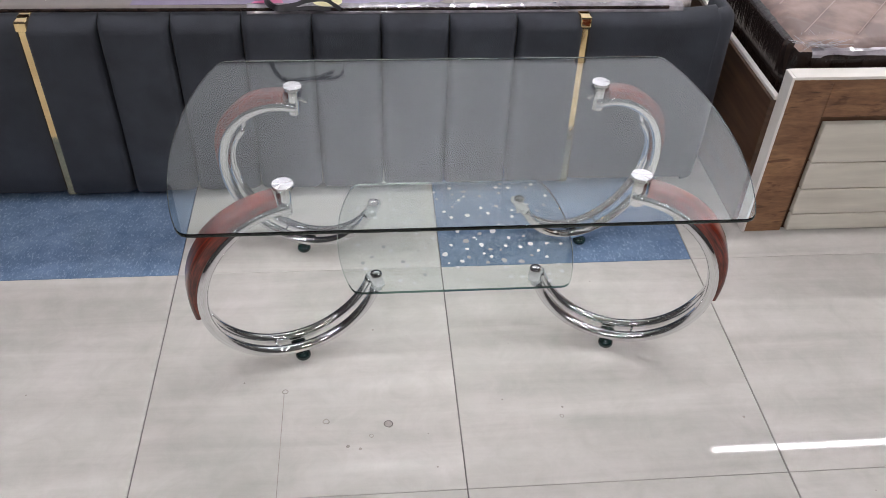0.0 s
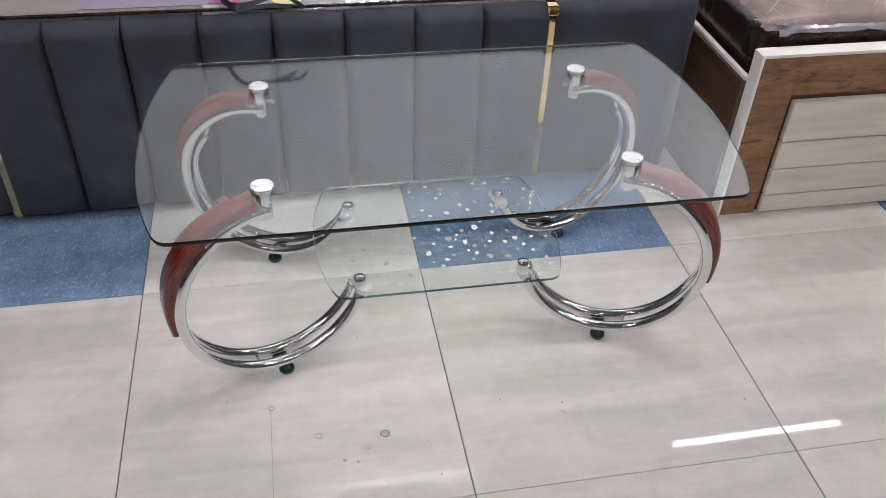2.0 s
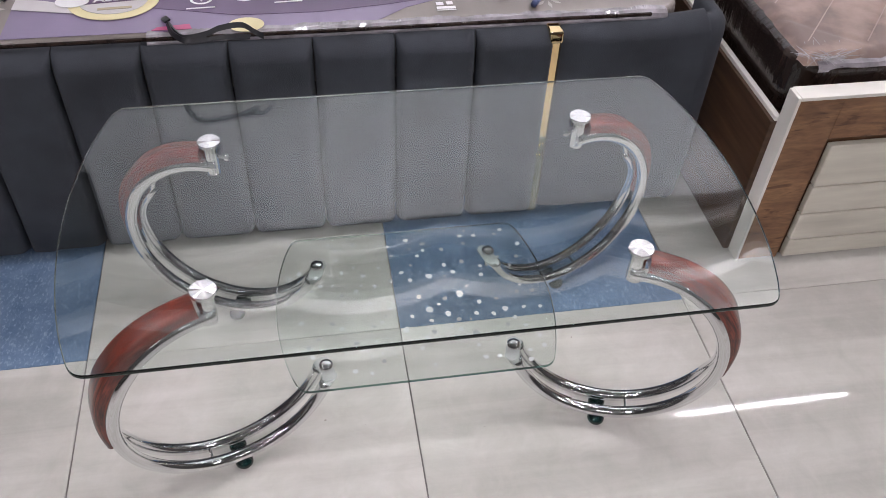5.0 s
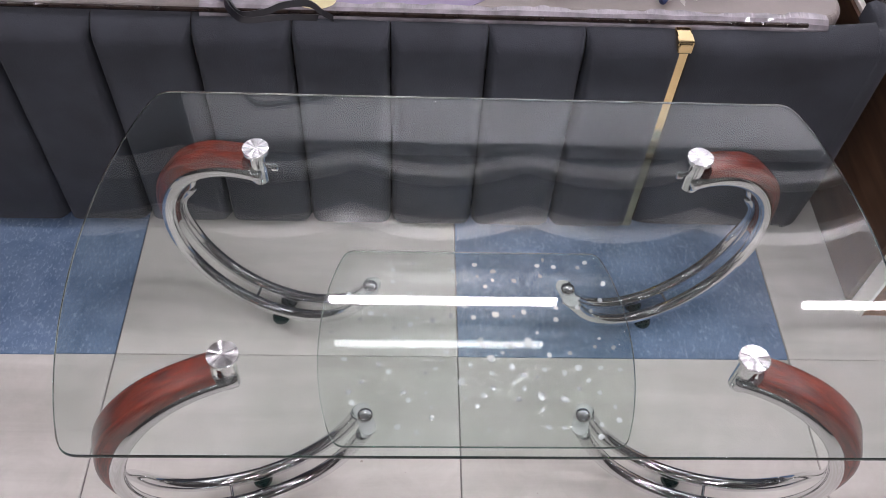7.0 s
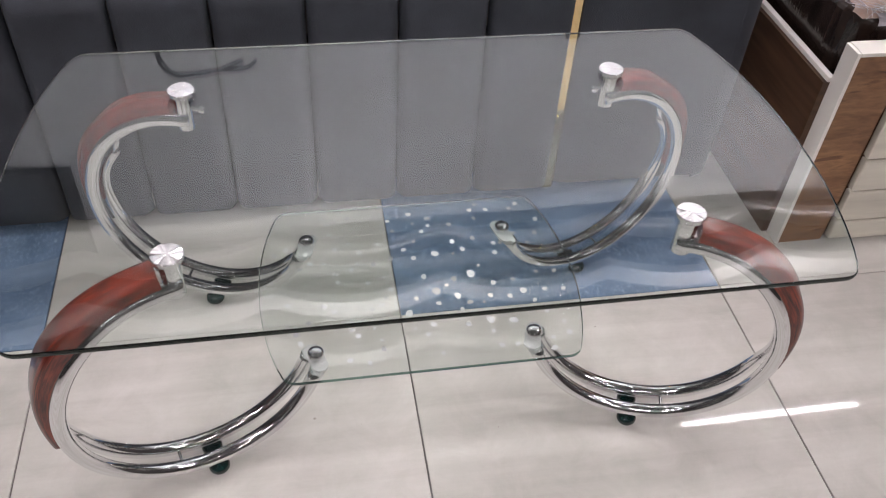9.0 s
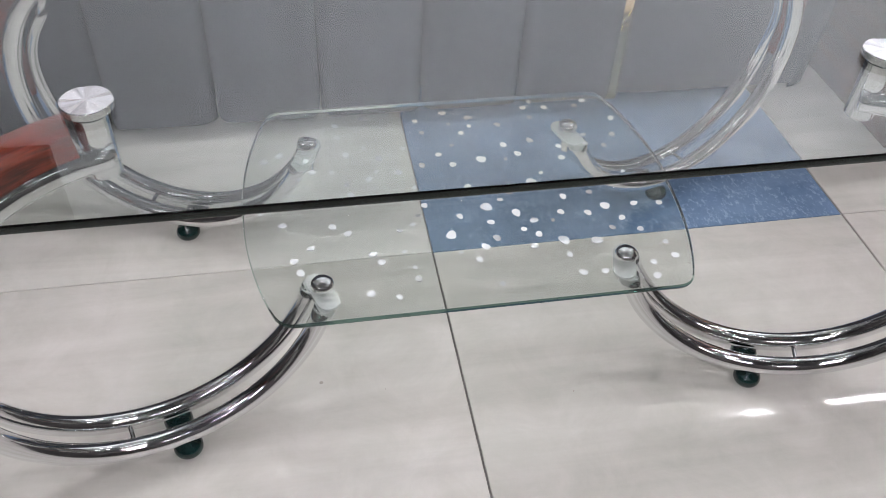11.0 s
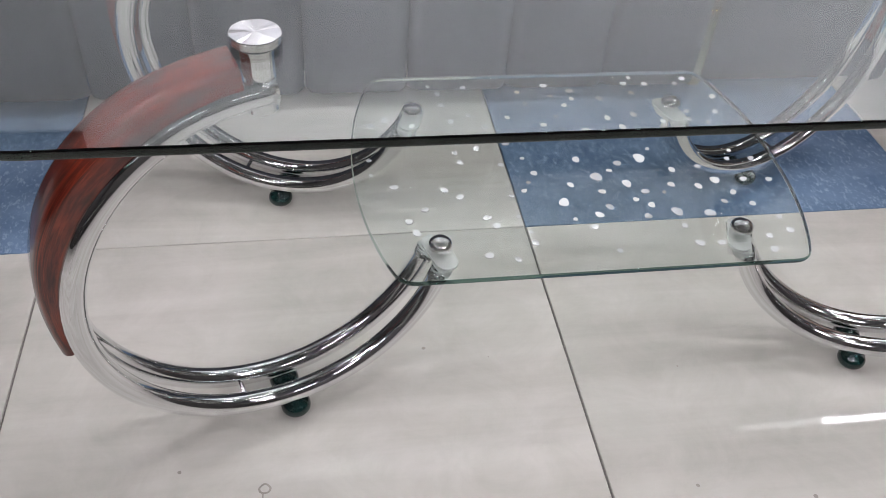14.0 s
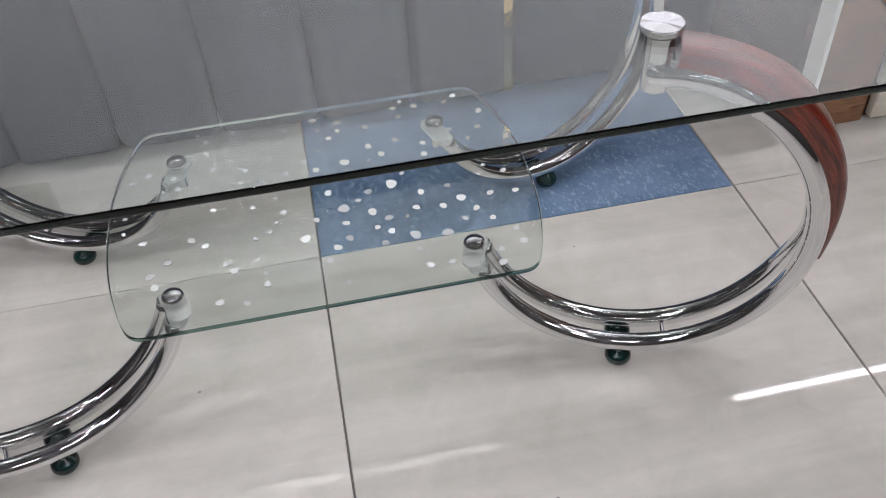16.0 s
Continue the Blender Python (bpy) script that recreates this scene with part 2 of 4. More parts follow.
M_MATTRESS = material("floral_ticking", (0.19, 0.165, 0.15), 0.55, base2=(0.27, 0.235, 0.22), scale=5, bump=0.2, bump_scale=40, Coat_Weight=0.35, Coat_Roughness=0.15)
M_LABEL = material("purple_label", (0.055, 0.028, 0.075), 0.35, base2=(0.14, 0.085, 0.18), scale=2.5, Coat_Weight=0.5, Coat_Roughness=0.08)
M_LABEL_PALE = material("lavender_label", (0.20, 0.15, 0.26), 0.3, vary=0.1, Coat_Weight=0.8, Coat_Roughness=0.08)
M_YELLOW = material("yellow_badge", (0.74, 0.66, 0.38), 0.35, vary=0.08)
M_WHITE = material("white_print", (0.82, 0.80, 0.82), 0.4)
M_PURPLE_INK = material("dark_purple_ink", (0.10, 0.05, 0.12), 0.4)

M_BUCKLE = material("buckle_metal", (0.62, 0.52, 0.42), 0.3, 0.8)
M_STRAP = material("black_strap", (0.010, 0.010, 0.014), 0.45, vary=0.2, scale=50)
M_NAVY = material("blue_grip", (0.045, 0.065, 0.17), 0.38, vary=0.2, scale=60)
M_STEEL = material("dark_steel", (0.16, 0.16, 0.17), 0.35, 1.0, vary=0.3, scale=80)
M_QUILT = material("brown_quilt", (0.165, 0.108, 0.092), 0.5, base2=(0.33, 0.225, 0.185), ramp=(0.46, 0.60), scale=8, bump=0.15, bump_scale=60, Coat_Weight=0.3, Coat_Roughness=0.15)
M_PIPING = material("black_mattress_side", (0.012, 0.008, 0.007), 0.16, base2=(0.035, 0.022, 0.018), scale=14, stretch=(3.0, 3.0, 0.7), bump=1.0, bump_scale=22, Specular_IOR_Level=0.5)
M_OAK = laminate_material("brown_laminate", (1.4, 1.0, 6.0))
M_DARKWOOD = material("dark_side_board", (0.045, 0.022, 0.012), 0.4, base2=(0.115, 0.060, 0.033), scale=4, stretch=(1.0, 1.2, 14.0))
M_RECESS = material("brown_moulding", (0.070, 0.032, 0.015), 0.4, base2=(0.13, 0.062, 0.028), scale=4, stretch=(1.2, 1.0, 14.0))
M_CREAM = material("cream_laminate", (0.54, 0.50, 0.43), 0.4, base2=(0.78, 0.74, 0.64), scale=5, stretch=(1.0, 1.0, 7.0), ramp=(0.2, 0.8))
# Glints on torn clear plastic, put into a pale colour.
M_PLASTIC_SHEEN = material("plastic_glint", (0.46, 0.44, 0.46), 0.08, Coat_Weight=1.0, Coat_Roughness=0.03)
M_WHITE_PALE = material("pale_print", (0.58, 0.55, 0.56), 0.4, vary=0.06)
M_PINK = material("pink_print", (0.50, 0.10, 0.22), 0.4, vary=0.2)
M_TAN = material("tan_print", (0.45, 0.38, 0.25), 0.4)
M_STITCH = material("pale_stitching", (0.36, 0.27, 0.235), 0.6, vary=0.1)
M_FLOWER = material("woven_flower", (0.42, 0.385, 0.36), 0.5)
M_WHITE_EDGE = material("white_edging", (0.80, 0.77, 0.72), 0.35, vary=0.04)
M_DIRT = material("dark_floor_dirt", (0.13, 0.115, 0.105), 0.6, vary=0.4, scale=150)
M_STAIN = material("floor_dirt", (0.29, 0.262, 0.238), 0.5, vary=0.25, scale=60)


# ---- builders ----
def mesh_of(name, bm, *mats, smooth=False):
    me = bpy.data.meshes.new(name)
    bm.normal_update()
    bm.to_mesh(me)
    bm.free()
    for m in mats:
        me.materials.append(m)
    if smooth:
        me.shade_smooth()
    return me


def part(name, bm, mat, parent, label="", smooth=False):
    mats = mat if isinstance(mat, (list, tuple)) else [mat]
    ob = new(name, mesh_of(name, bm, *mats, smooth=smooth))
    ob.parent = parent
    if label:
        tagged(ob, label)
    return ob


def thing(name, label, category, group="", kind=""):
    return tagged(new(name), label, category, group, kind)


def solid(name, bm, mat, label, category, kind="", smooth=False, group=""):
    mats = mat if isinstance(mat, (list, tuple)) else [mat]
    return tagged(new(name, mesh_of(name, bm, *mats, smooth=smooth)), label, category, group, kind)


def box(bm, x0, x1, y0, y1, z0, z1, bevel=0.0, segments=2):
    m = Matrix.Translation(((x0 + x1) / 2, (y0 + y1) / 2, (z0 + z1) / 2)) @ Matrix.Diagonal((x1 - x0, y1 - y0, z1 - z0, 1))
    r = bmesh.ops.create_cube(bm, size=1, matrix=m)
    if bevel:
        es = list({e for v in r["verts"] for e in v.link_edges})
        bmesh.ops.bevel(bm, geom=es, offset=bevel, segments=segments, affect="EDGES", profile=0.5)
    return bm


def boxed(x0, x1, y0, y1, z0, z1, bevel=0.0, segments=2):
    return box(bmesh.new(), x0, x1, y0, y1, z0, z1, bevel, segments)


def lathe(bm, profile, at=(0, 0, 0), n=24, turn=None):
    """A turned solid about z from (radius, height) pairs."""
    rings = []
    for r, z in profile:
        if r < 1e-6:
            rings.append([bm.verts.new((0, 0, z))])
        else:
            rings.append([bm.verts.new((r * math.cos(2 * math.pi * k / n), r * math.sin(2 * math.pi * k / n), z)) for k in range(n)])
    for a, b in zip(rings, rings[1:]):
        for k in range(n):
            l = (k + 1) % n
            if len(a) == 1 and len(b) > 1:
                bm.faces.new((a[0], b[l], b[k]))
            elif len(b) == 1 and len(a) > 1:
                bm.faces.new((a[k], a[l], b[0]))
            elif len(a) > 1:
                bm.faces.new((a[k], a[l], b[l], b[k]))
    vs = [v for ring in rings for v in ring]
    m = Matrix.Translation(at) @ (turn or Matrix())
    for v in vs:
        v.co = m @ v.co
    return bm


def tube(bm, path, radius, n=14, caps=True):
    """A round bar along a list of points; radius is a number or one per point."""
    path = [Vector(p) for p in path]
    rings = []
    side = None
    for i, p in enumerate(path):
        d = (path[min(i + 1, len(path) - 1)] - path[max(i - 1, 0)]).normalized()
        if side is None:
            side = d.cross(Vector((0, 0, 1)) if abs(d.z) < 0.9 else Vector((1, 0, 0))).normalized()
        side = (side - d * side.dot(d)).normalized()
        up = d.cross(side)
        r = radius[i] if isinstance(radius, (list, tuple)) else radius
        rings.append([bm.verts.new(p + r * (math.cos(2 * math.pi * k / n) * side + math.sin(2 * math.pi * k / n) * up)) for k in range(n)])
    for a, b in zip(rings, rings[1:]):
        for k in range(n):
            l = (k + 1) % n
            bm.faces.new((a[k], b[k], b[l], a[l]))
    if caps:
        bm.faces.new(rings[0])
        bm.faces.new(list(reversed(rings[-1])))
    return bm


def ribbon(bm, path, width, thick, side=(0, 1, 0)):
    """A flat strap along a list of points."""
    path = [Vector(p) for p in path]
    s = Vector(side).normalized()
    rings = []
    for i, p in enumerate(path):
        d = (path[min(i + 1, len(path) - 1)] - path[max(i - 1, 0)]).normalized()
        up = d.cross(s).normalized()
        rings.append([bm.verts.new(p + a * width / 2 * s + b * thick / 2 * up) for a, b in ((-1, -1), (1, -1), (1, 1), (-1, 1))])
    for a, b in zip(rings, rings[1:]):
        for k in range(4):
            l = (k + 1) % 4
            bm.faces.new((a[k], b[k], b[l], a[l]))
    bm.faces.new(rings[0])
    bm.faces.new(list(reversed(rings[-1])))
    return bm


def flat(points, z, thick=0.0006):
    """A thin printed patch of a given outline."""
    bm = bmesh.new()
    a = [bm.verts.new((x, y, z)) for x, y in points]
    b = [bm.verts.new((x, y, z + thick)) for x, y in points]
    bm.faces.new(list(reversed(a)))
    bm.faces.new(b)
    for k in range(len(a)):
        l = (k + 1) % len(a)
        bm.faces.new((a[k], a[l], b[l], b[k]))
    bmesh.ops.recalc_face_normals(bm, faces=bm.faces)
    return bm


def spline(points, n=10):
    """Catmull-Rom points through a short list."""
    pts = [Vector(p) for p in points]
    pts = [2 * pts[0] - pts[1]] + pts + [2 * pts[-1] - pts[-2]]
    out = []
    for a, b, c, d in zip(pts, pts[1:], pts[2:], pts[3:]):
        for k in range(n):
            t = k / n
            out.append(0.5 * (2 * b + (c - a) * t + (2 * a - 5 * b + 4 * c - d) * t * t + (3 * b - a - 3 * c + d) * t ** 3))
    out.append(pts[-2])
    return out


# ---- room ----
X0, X1, Y0, Y1 = -4.2, 4.2, -3.3, 4.40
TX, TY = 0.6, 0.6
floor = solid("floor", boxed(X0, X1, Y0, Y1, -0.12, -0.0035), M_GROUT, "polished beige floor with a row of blue tiles", "floor", "structure")
cb = boxed(X0, X1, Y0, 2.3, CEIL, CEIL + 0.1)
for f in cb.faces:
    f.material_index = 1
box(cb, X0, X1, 2.3005, Y1, CEIL, CEIL + 0.1)
ceiling = solid("ceiling", cb, [M_CEIL, M_CEIL_DARK], "showroom ceiling, white along the wall and dark over the aisle", "ceiling", "structure")

# South, west and east walls are unseen, made dark to give the chrome contrast.
for nm, b in (("wall_north", (X0, X1, Y1, Y1 + 0.15, 0, CEIL)), ("wall_south", (X0, X1, Y0 - 0.15, Y0, 0, CEIL)),
              ("wall_west", (X0 - 0.15, X0, Y0, Y1, 0, CEIL)), ("wall_east", (X1, X1 + 0.15, Y0, Y1, 0, CEIL))):
    solid(nm, boxed(*b), M_NORTH if nm == "wall_north" else M_WALL, "plain painted showroom wall", "wall", "structure")


def scallop(y, depth, period, phase, width):
    """A strip of moulding on the ceiling whose edge runs in shallow arcs with cusps."""
    bm = bmesh.new()
    n = 160
    prev = None
    for i in range(n + 1):
        x = X0 + 0.05 + (X1 - X0 - 0.1) * i / n
        f = ((x - phase) / period) % 1.0
        yy = y - depth * 4 * f * (1 - f)
        ring = [bm.verts.new(c) for c in ((x, yy - width / 2, CEIL - 0.12), (x, yy + width / 2, CEIL - 0.12), (x, yy + width / 2, CEIL), (x, yy - width / 2, CEIL))]
        if prev:
            for k in range(4):
                l = (k + 1) % 4
                bm.faces.new((prev[k], ring[k], ring[l], prev[l]))
        prev = ring
    return bm


solid("ceiling_box", boxed(X0, -1.39, Y1 - 0.06, Y1 - 0.003, 2.68, CEIL - 0.002, 0.004), M_WALL, "dark shallow soffit along the top of the wall", "soffit", "structure")
solid("ceiling_moulding_1", scallop(3.885, 0.125, 1.00, 0.60, 0.062), M_TRIM, "white scalloped ceiling moulding", "moulding", "structure")
solid("ceiling_moulding_2", scallop(4.305, 0.130, 1.05, 0.64, 0.062), M_TRIM, "white scalloped ceiling moulding", "moulding", "structure")

for x, y in TUBES:
    lamp = thing("tube_lamp", "lit white tube lamp hung under the ceiling", "ceiling lamp", "ceiling tube lamps")
    lamp.location = (x, y, CEIL - 0.16)
    part("housing", boxed(-TUBE_HALF, TUBE_HALF, -0.014, 0.014, 0.0, 0.03, 0.004), M_HOUSING, lamp)
    part("tube", tube(bmesh.new(), [(-TUBE_HALF + 0.005, 0, -0.018), (TUBE_HALF - 0.005, 0, -0.018)], 0.016), M_TUBE, lamp, "glowing white tube")
    for hx in (-0.42, 0.42):
        part("hanger", tube(bmesh.new(), [(hx, 0, 0.029), (hx, 0, 0.16)], 0.004, 8), M_HOUSING, lamp)
    # Back tubes get an added second lamp, turned to brighten the north wall.
    for power, dz, turn in ((LAMP_WATTS, -0.04, 0),) + (((WALL_WATTS, -0.018, 98),) if y > 2 else ()):
        data = bpy.data.lights.new("tube_light", "AREA")
        data.shape, data.size, data.size_y, data.energy, data.color = "RECTANGLE", 2 * TUBE_HALF, 0.032, power, (1.0, 0.965, 1.0)
        new("tube_light", data).matrix_world = pose(x, y + (0.018 if turn else 0), CEIL - 0.16 + dz, turn)


# ---- glass coffee table ----
CX, CY = 0.0118, 1.4235
GZ, SZ = 0.4215, 0.1545        # upper faces of top and shelf
GT, ST = 0.0078, 0.006          # thicknesses


def bowed_outline(ax, ay, bulge, corner, n=28):
    """Plan of a panel with straight front and back edges and bowed ends, corners rounded."""
    pts = []
    for sx, sy0 in ((1, -1), (-1, 1)):
        side = []
        for i in range(n + 1):
            v = -1 + 2 * i / n
            side.append((ax + bulge * (1 - v * v) ** 0.8, v * ay))
        side = [Vector((sx * x, -sy0 * y)) if sx > 0 else Vector((-x, -y)) for x, y in side]
        pts += side
    out = []
    m = len(pts)
    for i in range(m):
        p, q, r = pts[i - 1], pts[i], pts[(i + 1) % m]
        a, b = (p - q).normalized(), (r - q).normalized()
        if a.dot(b) > -0.9:
            c = min(corner, (p - q).length * 0.9, (r - q).length * 0.9)
            for k in range(6):
                t = k / 5
                out.append((1 - t) ** 2 * (q + a * c) + 2 * t * (1 - t) * q + t * t * (q + b * c))
        else:
            out.append(q)
    return out


def pane(outline, z0, z1, edge_index=1, turns=6):
    """A glass pane with a pencil-round edge; edge faces take the second material, ends and back the third, coloured as
    lit.
    """
    bm = bmesh.new()
    mid = sum((p for p in outline), Vector((0, 0))) / len(outline)
    r = (z1 - z0) / 2
    rings = []
    for k in range(turns + 1):
        a = radians(-80 + 160 * k / turns)
        d = r * 0.55 * (1 - math.cos(a))
        rings.append([bm.verts.new((*(p - (p - mid).normalized() * d), (z0 + z1) / 2 + r * math.sin(a) / math.sin(radians(80)))) for p in outline])
    n = len(outline)
    for a, b in zip(rings, rings[1:]):
        for k in range(n):
            l = (k + 1) % n
            f = bm.faces.new((a[k], a[l], b[l], b[k]))
            f.normal_update()
            flat_normal = Vector((f.normal.x, f.normal.y, 0)).normalized()
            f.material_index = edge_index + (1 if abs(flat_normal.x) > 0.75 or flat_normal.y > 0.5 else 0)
            f.smooth = True
    bm.faces.new(list(reversed(rings[0])))
    bm.faces.new(rings[-1])
    bmesh.ops.recalc_face_normals(bm, faces=bm.faces)
    return bm


table = thing("coffee_table", "glass coffee table with chrome C-shaped legs and red wood trim", "coffee table")
table.location = (CX, CY, 0)
top = part("tabletop", pane([p + Vector((0.003, -0.001)) for p in bowed_outline(0.4865, 0.2945, 0.055, 0.016)], GZ - GT, GZ), [M_GLASS, M_EDGE, M_EDGE_LIT], table, "clear glass top with bowed ends, dark green edge coloured as lit at ends and back")
top.visible_shadow = False
shelf = part("shelf", pane([p + Vector((0.0077, 0.0150)) for p in bowed_outline(0.2135, 0.179, 0.038, 0.02)], SZ - ST, SZ), [M_SHELF, M_EDGE, M_EDGE_LIT], table, "small glass shelf printed with frosted dots")
shelf.matrix_basis = pose(0, 0.015, SZ, 0.4) @ pose(0, -0.015, -SZ)

ZC, RR, ROD = 0.2045, 0.1745, 0.0108     # centre height and radius of the C, bar radius
SPLAY = radians(18.5)                      # each leg's plane turns outward towards its corner


def ease(t):
    t = min(1.0, max(0.0, t))
    return t * t * (3 - 2 * t)


def arc_point(deg, r=RR):
    return r * math.cos(radians(deg)), ZC + r * math.sin(radians(deg))


def bar_path(side, through_bar, first, last, inset=0.0, n=52):
    """The through bar runs up to the mount; the second one leans over to it and ends on its flank."""
    out = []
    for i in range(n + 1):
        d = first + (last - first) * i / n
        gap = 0.0165 + 0.0020 * ease((d + 165) / 50)
        if through_bar:
            w = side * gap + side * (0.0100 - gap) * ease((d - 5) / 70)
        else:
            w = -side * gap + side * (gap + 0.012) * ease((d + 25) / (last + 25))
        u, z = arc_point(d, RR - inset * ease((d + 30) / (last + 28)))
        out.append((u, w, z))
    return out


def wood_trim(shift):
    """Curved wooden strip outside the bars, full at the shoulder and thinning to its lower end; grain runs along it."""
    bm = bmesh.new()
    uv = bm.loops.layers.uv.new("grain")
    n, prev = 40, None
    for i in range(n + 1):
        t = i / n
        d = 85 - 95 * t
        thick = 0.0200 + 0.0035 * ease(t / 0.35) - 0.0125 * ease((t - 0.45) / 0.55)
        half = 0.0195 + 0.0030 * ease(t / 0.4) - 0.0040 * ease((t - 0.5) / 0.5)
        r0 = RR + ROD * 0.90
        r1 = r0 + thick
        prof = [(-half, r0), (half, r0), (half, r1 - 0.007), (half - 0.0015, r1 - 0.0035), (half - 0.005, r1 - 0.001), (half - 0.010, r1),
                (-half + 0.010, r1), (-half + 0.005, r1 - 0.001), (-half + 0.0015, r1 - 0.0035), (-half, r1 - 0.007)]
        ring = []
        for w, r in prof:
            u, z = arc_point(d, min(r, 0.2085))
            ring.append(bm.verts.new((u, w + shift, z)))
        if prev:
            m = len(prof)
            for k in range(m):
                l = (k + 1) % m
                f = bm.faces.new((prev[k], prev[l], ring[l], ring[k]))
                f.smooth = True
                for loop, c in zip(f.loops, ((t - 1 / n, k), (t - 1 / n, k + 1), (t, k + 1), (t, k))):
                    loop[uv].uv = (c[0] * 0.30, c[1] * 0.008)
        else:
            bm.faces.new(list(reversed(ring)))
        prev = ring
    bm.faces.new(prev)
    bmesh.ops.recalc_face_normals(bm, faces=bm.faces)
    return bm


def build_leg(side, last, inset):
    """One leg in its own frame, under its disc: x outward along the C, y across the pair of bars, z up."""
    leg = part("leg", tube(bmesh.new(), bar_path(side, True, -158.8, 93), ROD, 18), M_CHROME, table, "chrome C-shaped double bar leg with wood trim", smooth=True)
    part("bar", tube(bmesh.new(), bar_path(side, False, -158.8, last, inset), [ROD] * 36 + [ROD - 0.0045 * ease(k / 14) for k in range(1, 16)] + [0.0056, 0.0040], 18), M_CHROME, leg, smooth=True)
    u0, w0, z0 = bar_path(side, False, -158.8, last, inset)[-3]
    u1, w1, z1 = bar_path(side, True, last + 10, last + 12)[0]
    part("bar_clip", tube(bmesh.new(), [(u0, w0, z0), ((u0 + u1) / 2 - 0.002, (w0 + w1) / 2, (z0 + z1) / 2), (u1, w1, z1)], [0.0052, 0.0046, 0.0034], 12), M_CHROME, leg, smooth=True)
    trim = part("wood_trim", wood_trim(-side * 0.004), M_WOOD, leg, "glossy red-brown curved wood strip")
    trim.data.shade_smooth()
    trim.data.set_sharp_from_angle(angle=radians(50))
    for w in (0.0185, -0.0185):
        foot = bmesh.new()
        z = arc_point(-90)[1] - ROD * 0.8
        lathe(foot, [(0, 0.0), (0.0090, 0.0), (0.0138, 0.0020), (0.0155, 0.0058), (0.0152, 0.0102), (0.0125, 0.0148), (0.0070, 0.0178), (0.0060, max(z, 0.0200)), (0, max(z, 0.0205))], (0.0, w, 0), 24)
        part("foot", foot, M_KNOB, leg, "dark green faceted round foot knob", smooth=True)
    u, z = arc_point(-74)
    part("cross_bar", tube(bmesh.new(), [(u, -0.0185, z), (u, 0.0185, z)], 0.0024, 10), M_CHROME, leg)
    part("bar_pin", tube(bmesh.new(), [(u - 0.001, side * 0.0185, z - 0.004), (u - 0.002, side * 0.0185, z - 0.016)], 0.0020, 8), M_CHROME, leg)
    # mount under the glass and turned disc above it
    part("mount", lathe(bmesh.new(), [(0, 0.3590), (0.0118, 0.3590), (0.0130, 0.3602), (0.0130, GZ - GT - 0.0008), (0, GZ - GT - 0.0008)], (0, 0, 0), 32), M_CHROME, leg).data.set_sharp_from_angle(angle=radians(40))
    disc = bmesh.new()
    lathe(disc, [(0.0184, 0), (0.0194, 0.0010), (0.0194, 0.0062), (0.0188, 0.0068)], (0, 0, 0), 48)
    cut = random.Random(int(last) + 7 * (side > 0))
    hub = disc.verts.new((0, 0, 0.0073))
    rim = [disc.verts.new((0.0188 * math.cos(2 * math.pi * k / 26), 0.0188 * math.sin(2 * math.pi * k / 26), 0.0070 + cut.uniform(-0.0005, 0.0005))) for k in range(26)]
    for k in range(26):
        disc.faces.new((hub, rim[k], rim[(k + 1) % 26]))
    dob = part("disc", disc, M_DISC, leg, "turned steel disc with radial shine")
    dob.location = (0, 0, GZ + 0.0004)
    u, z = arc_point(-158.8)
    for w in (0.0165, -0.0165):
        part("bar_cap", lathe(bmesh.new(), [(ROD * 0.99, -0.0090), (ROD * 1.02, -0.0080), (ROD * 1.02, -0.0008), (ROD * 0.94, 0), (0, 0)], (u, w, SZ - ST - 0.0038), 24), M_CAP, leg, "milky plastic cap")
    # bolt that carries the shelf, between the ends of the two bars
    part("shelf_mount", lathe(bmesh.new(), [(0, 0.122), (0.0060, 0.122), (0.0060, SZ - ST - 0.0035), (0, SZ - ST - 0.0035)], (-0.1685, 0, 0), 24), M_CHROME, leg)
    rim = [(-0.1685 + 0.0122 * math.cos(a), (0.0150 if math.sin(a) >= 0 else -0.0150) + 0.0122 * math.sin(a)) for a in (2 * math.pi * (k + 0.5) / 28 for k in range(28))]
    part("shelf_pad", flat(rim, SZ - ST - 0.0034, 0.0030), M_CAP, leg, "milky plastic pad under the shelf")
    part("shelf_cap", lathe(bmesh.new(), [(0.0112, 0), (0.0122, 0.001), (0.0122, 0.0040), (0.0112, 0.0066), (0.0085, 0.0088), (0.0045, 0.0100), (0, 0.0104)], (-0.1685, 0, SZ + 0.0005), 32), M_CHROME, leg, smooth=True)
    return leg


co, si = math.cos(SPLAY), math.sin(SPLAY)
for sx, sy, dx, dy, last, inset in ((1, -1, 0.3348, 1.2550, 16, 0.006), (-1, -1, -0.3117, 1.2535, 16, 0.006), (1, 1, 0.3354, 1.5925, 42, 0.021), (-1, 1, -0.3126, 1.5935, 42, 0.021)):
    leg = build_leg(-sy, last, inset)
    leg.matrix_basis = Matrix(((sx * co, -sx * si, 0, dx - CX), (sy * si, sy * co, 0, dy - CY), (0, 0, 1, 0), (0, 0, 0, 1)))
    if sy > 0:
        part("thumb_screw", lathe(bmesh.new(), [(0, 0.020), (0.0045, 0.0195), (0.0058, 0.016), (0.0058, 0.012), (0.003, 0.011), (0.003, 0), (0, 0)], (-0.012, 0.0, 0.394), 14, Matrix.Rotation(radians(-90), 4, "Y")), M_CHROME, leg)

# ---- upholstered bed ----
BX0, BX1 = -0.897, 0.340        # gold strips
PY, PTOP, PBOT = 1.808, 0.476, 0.016


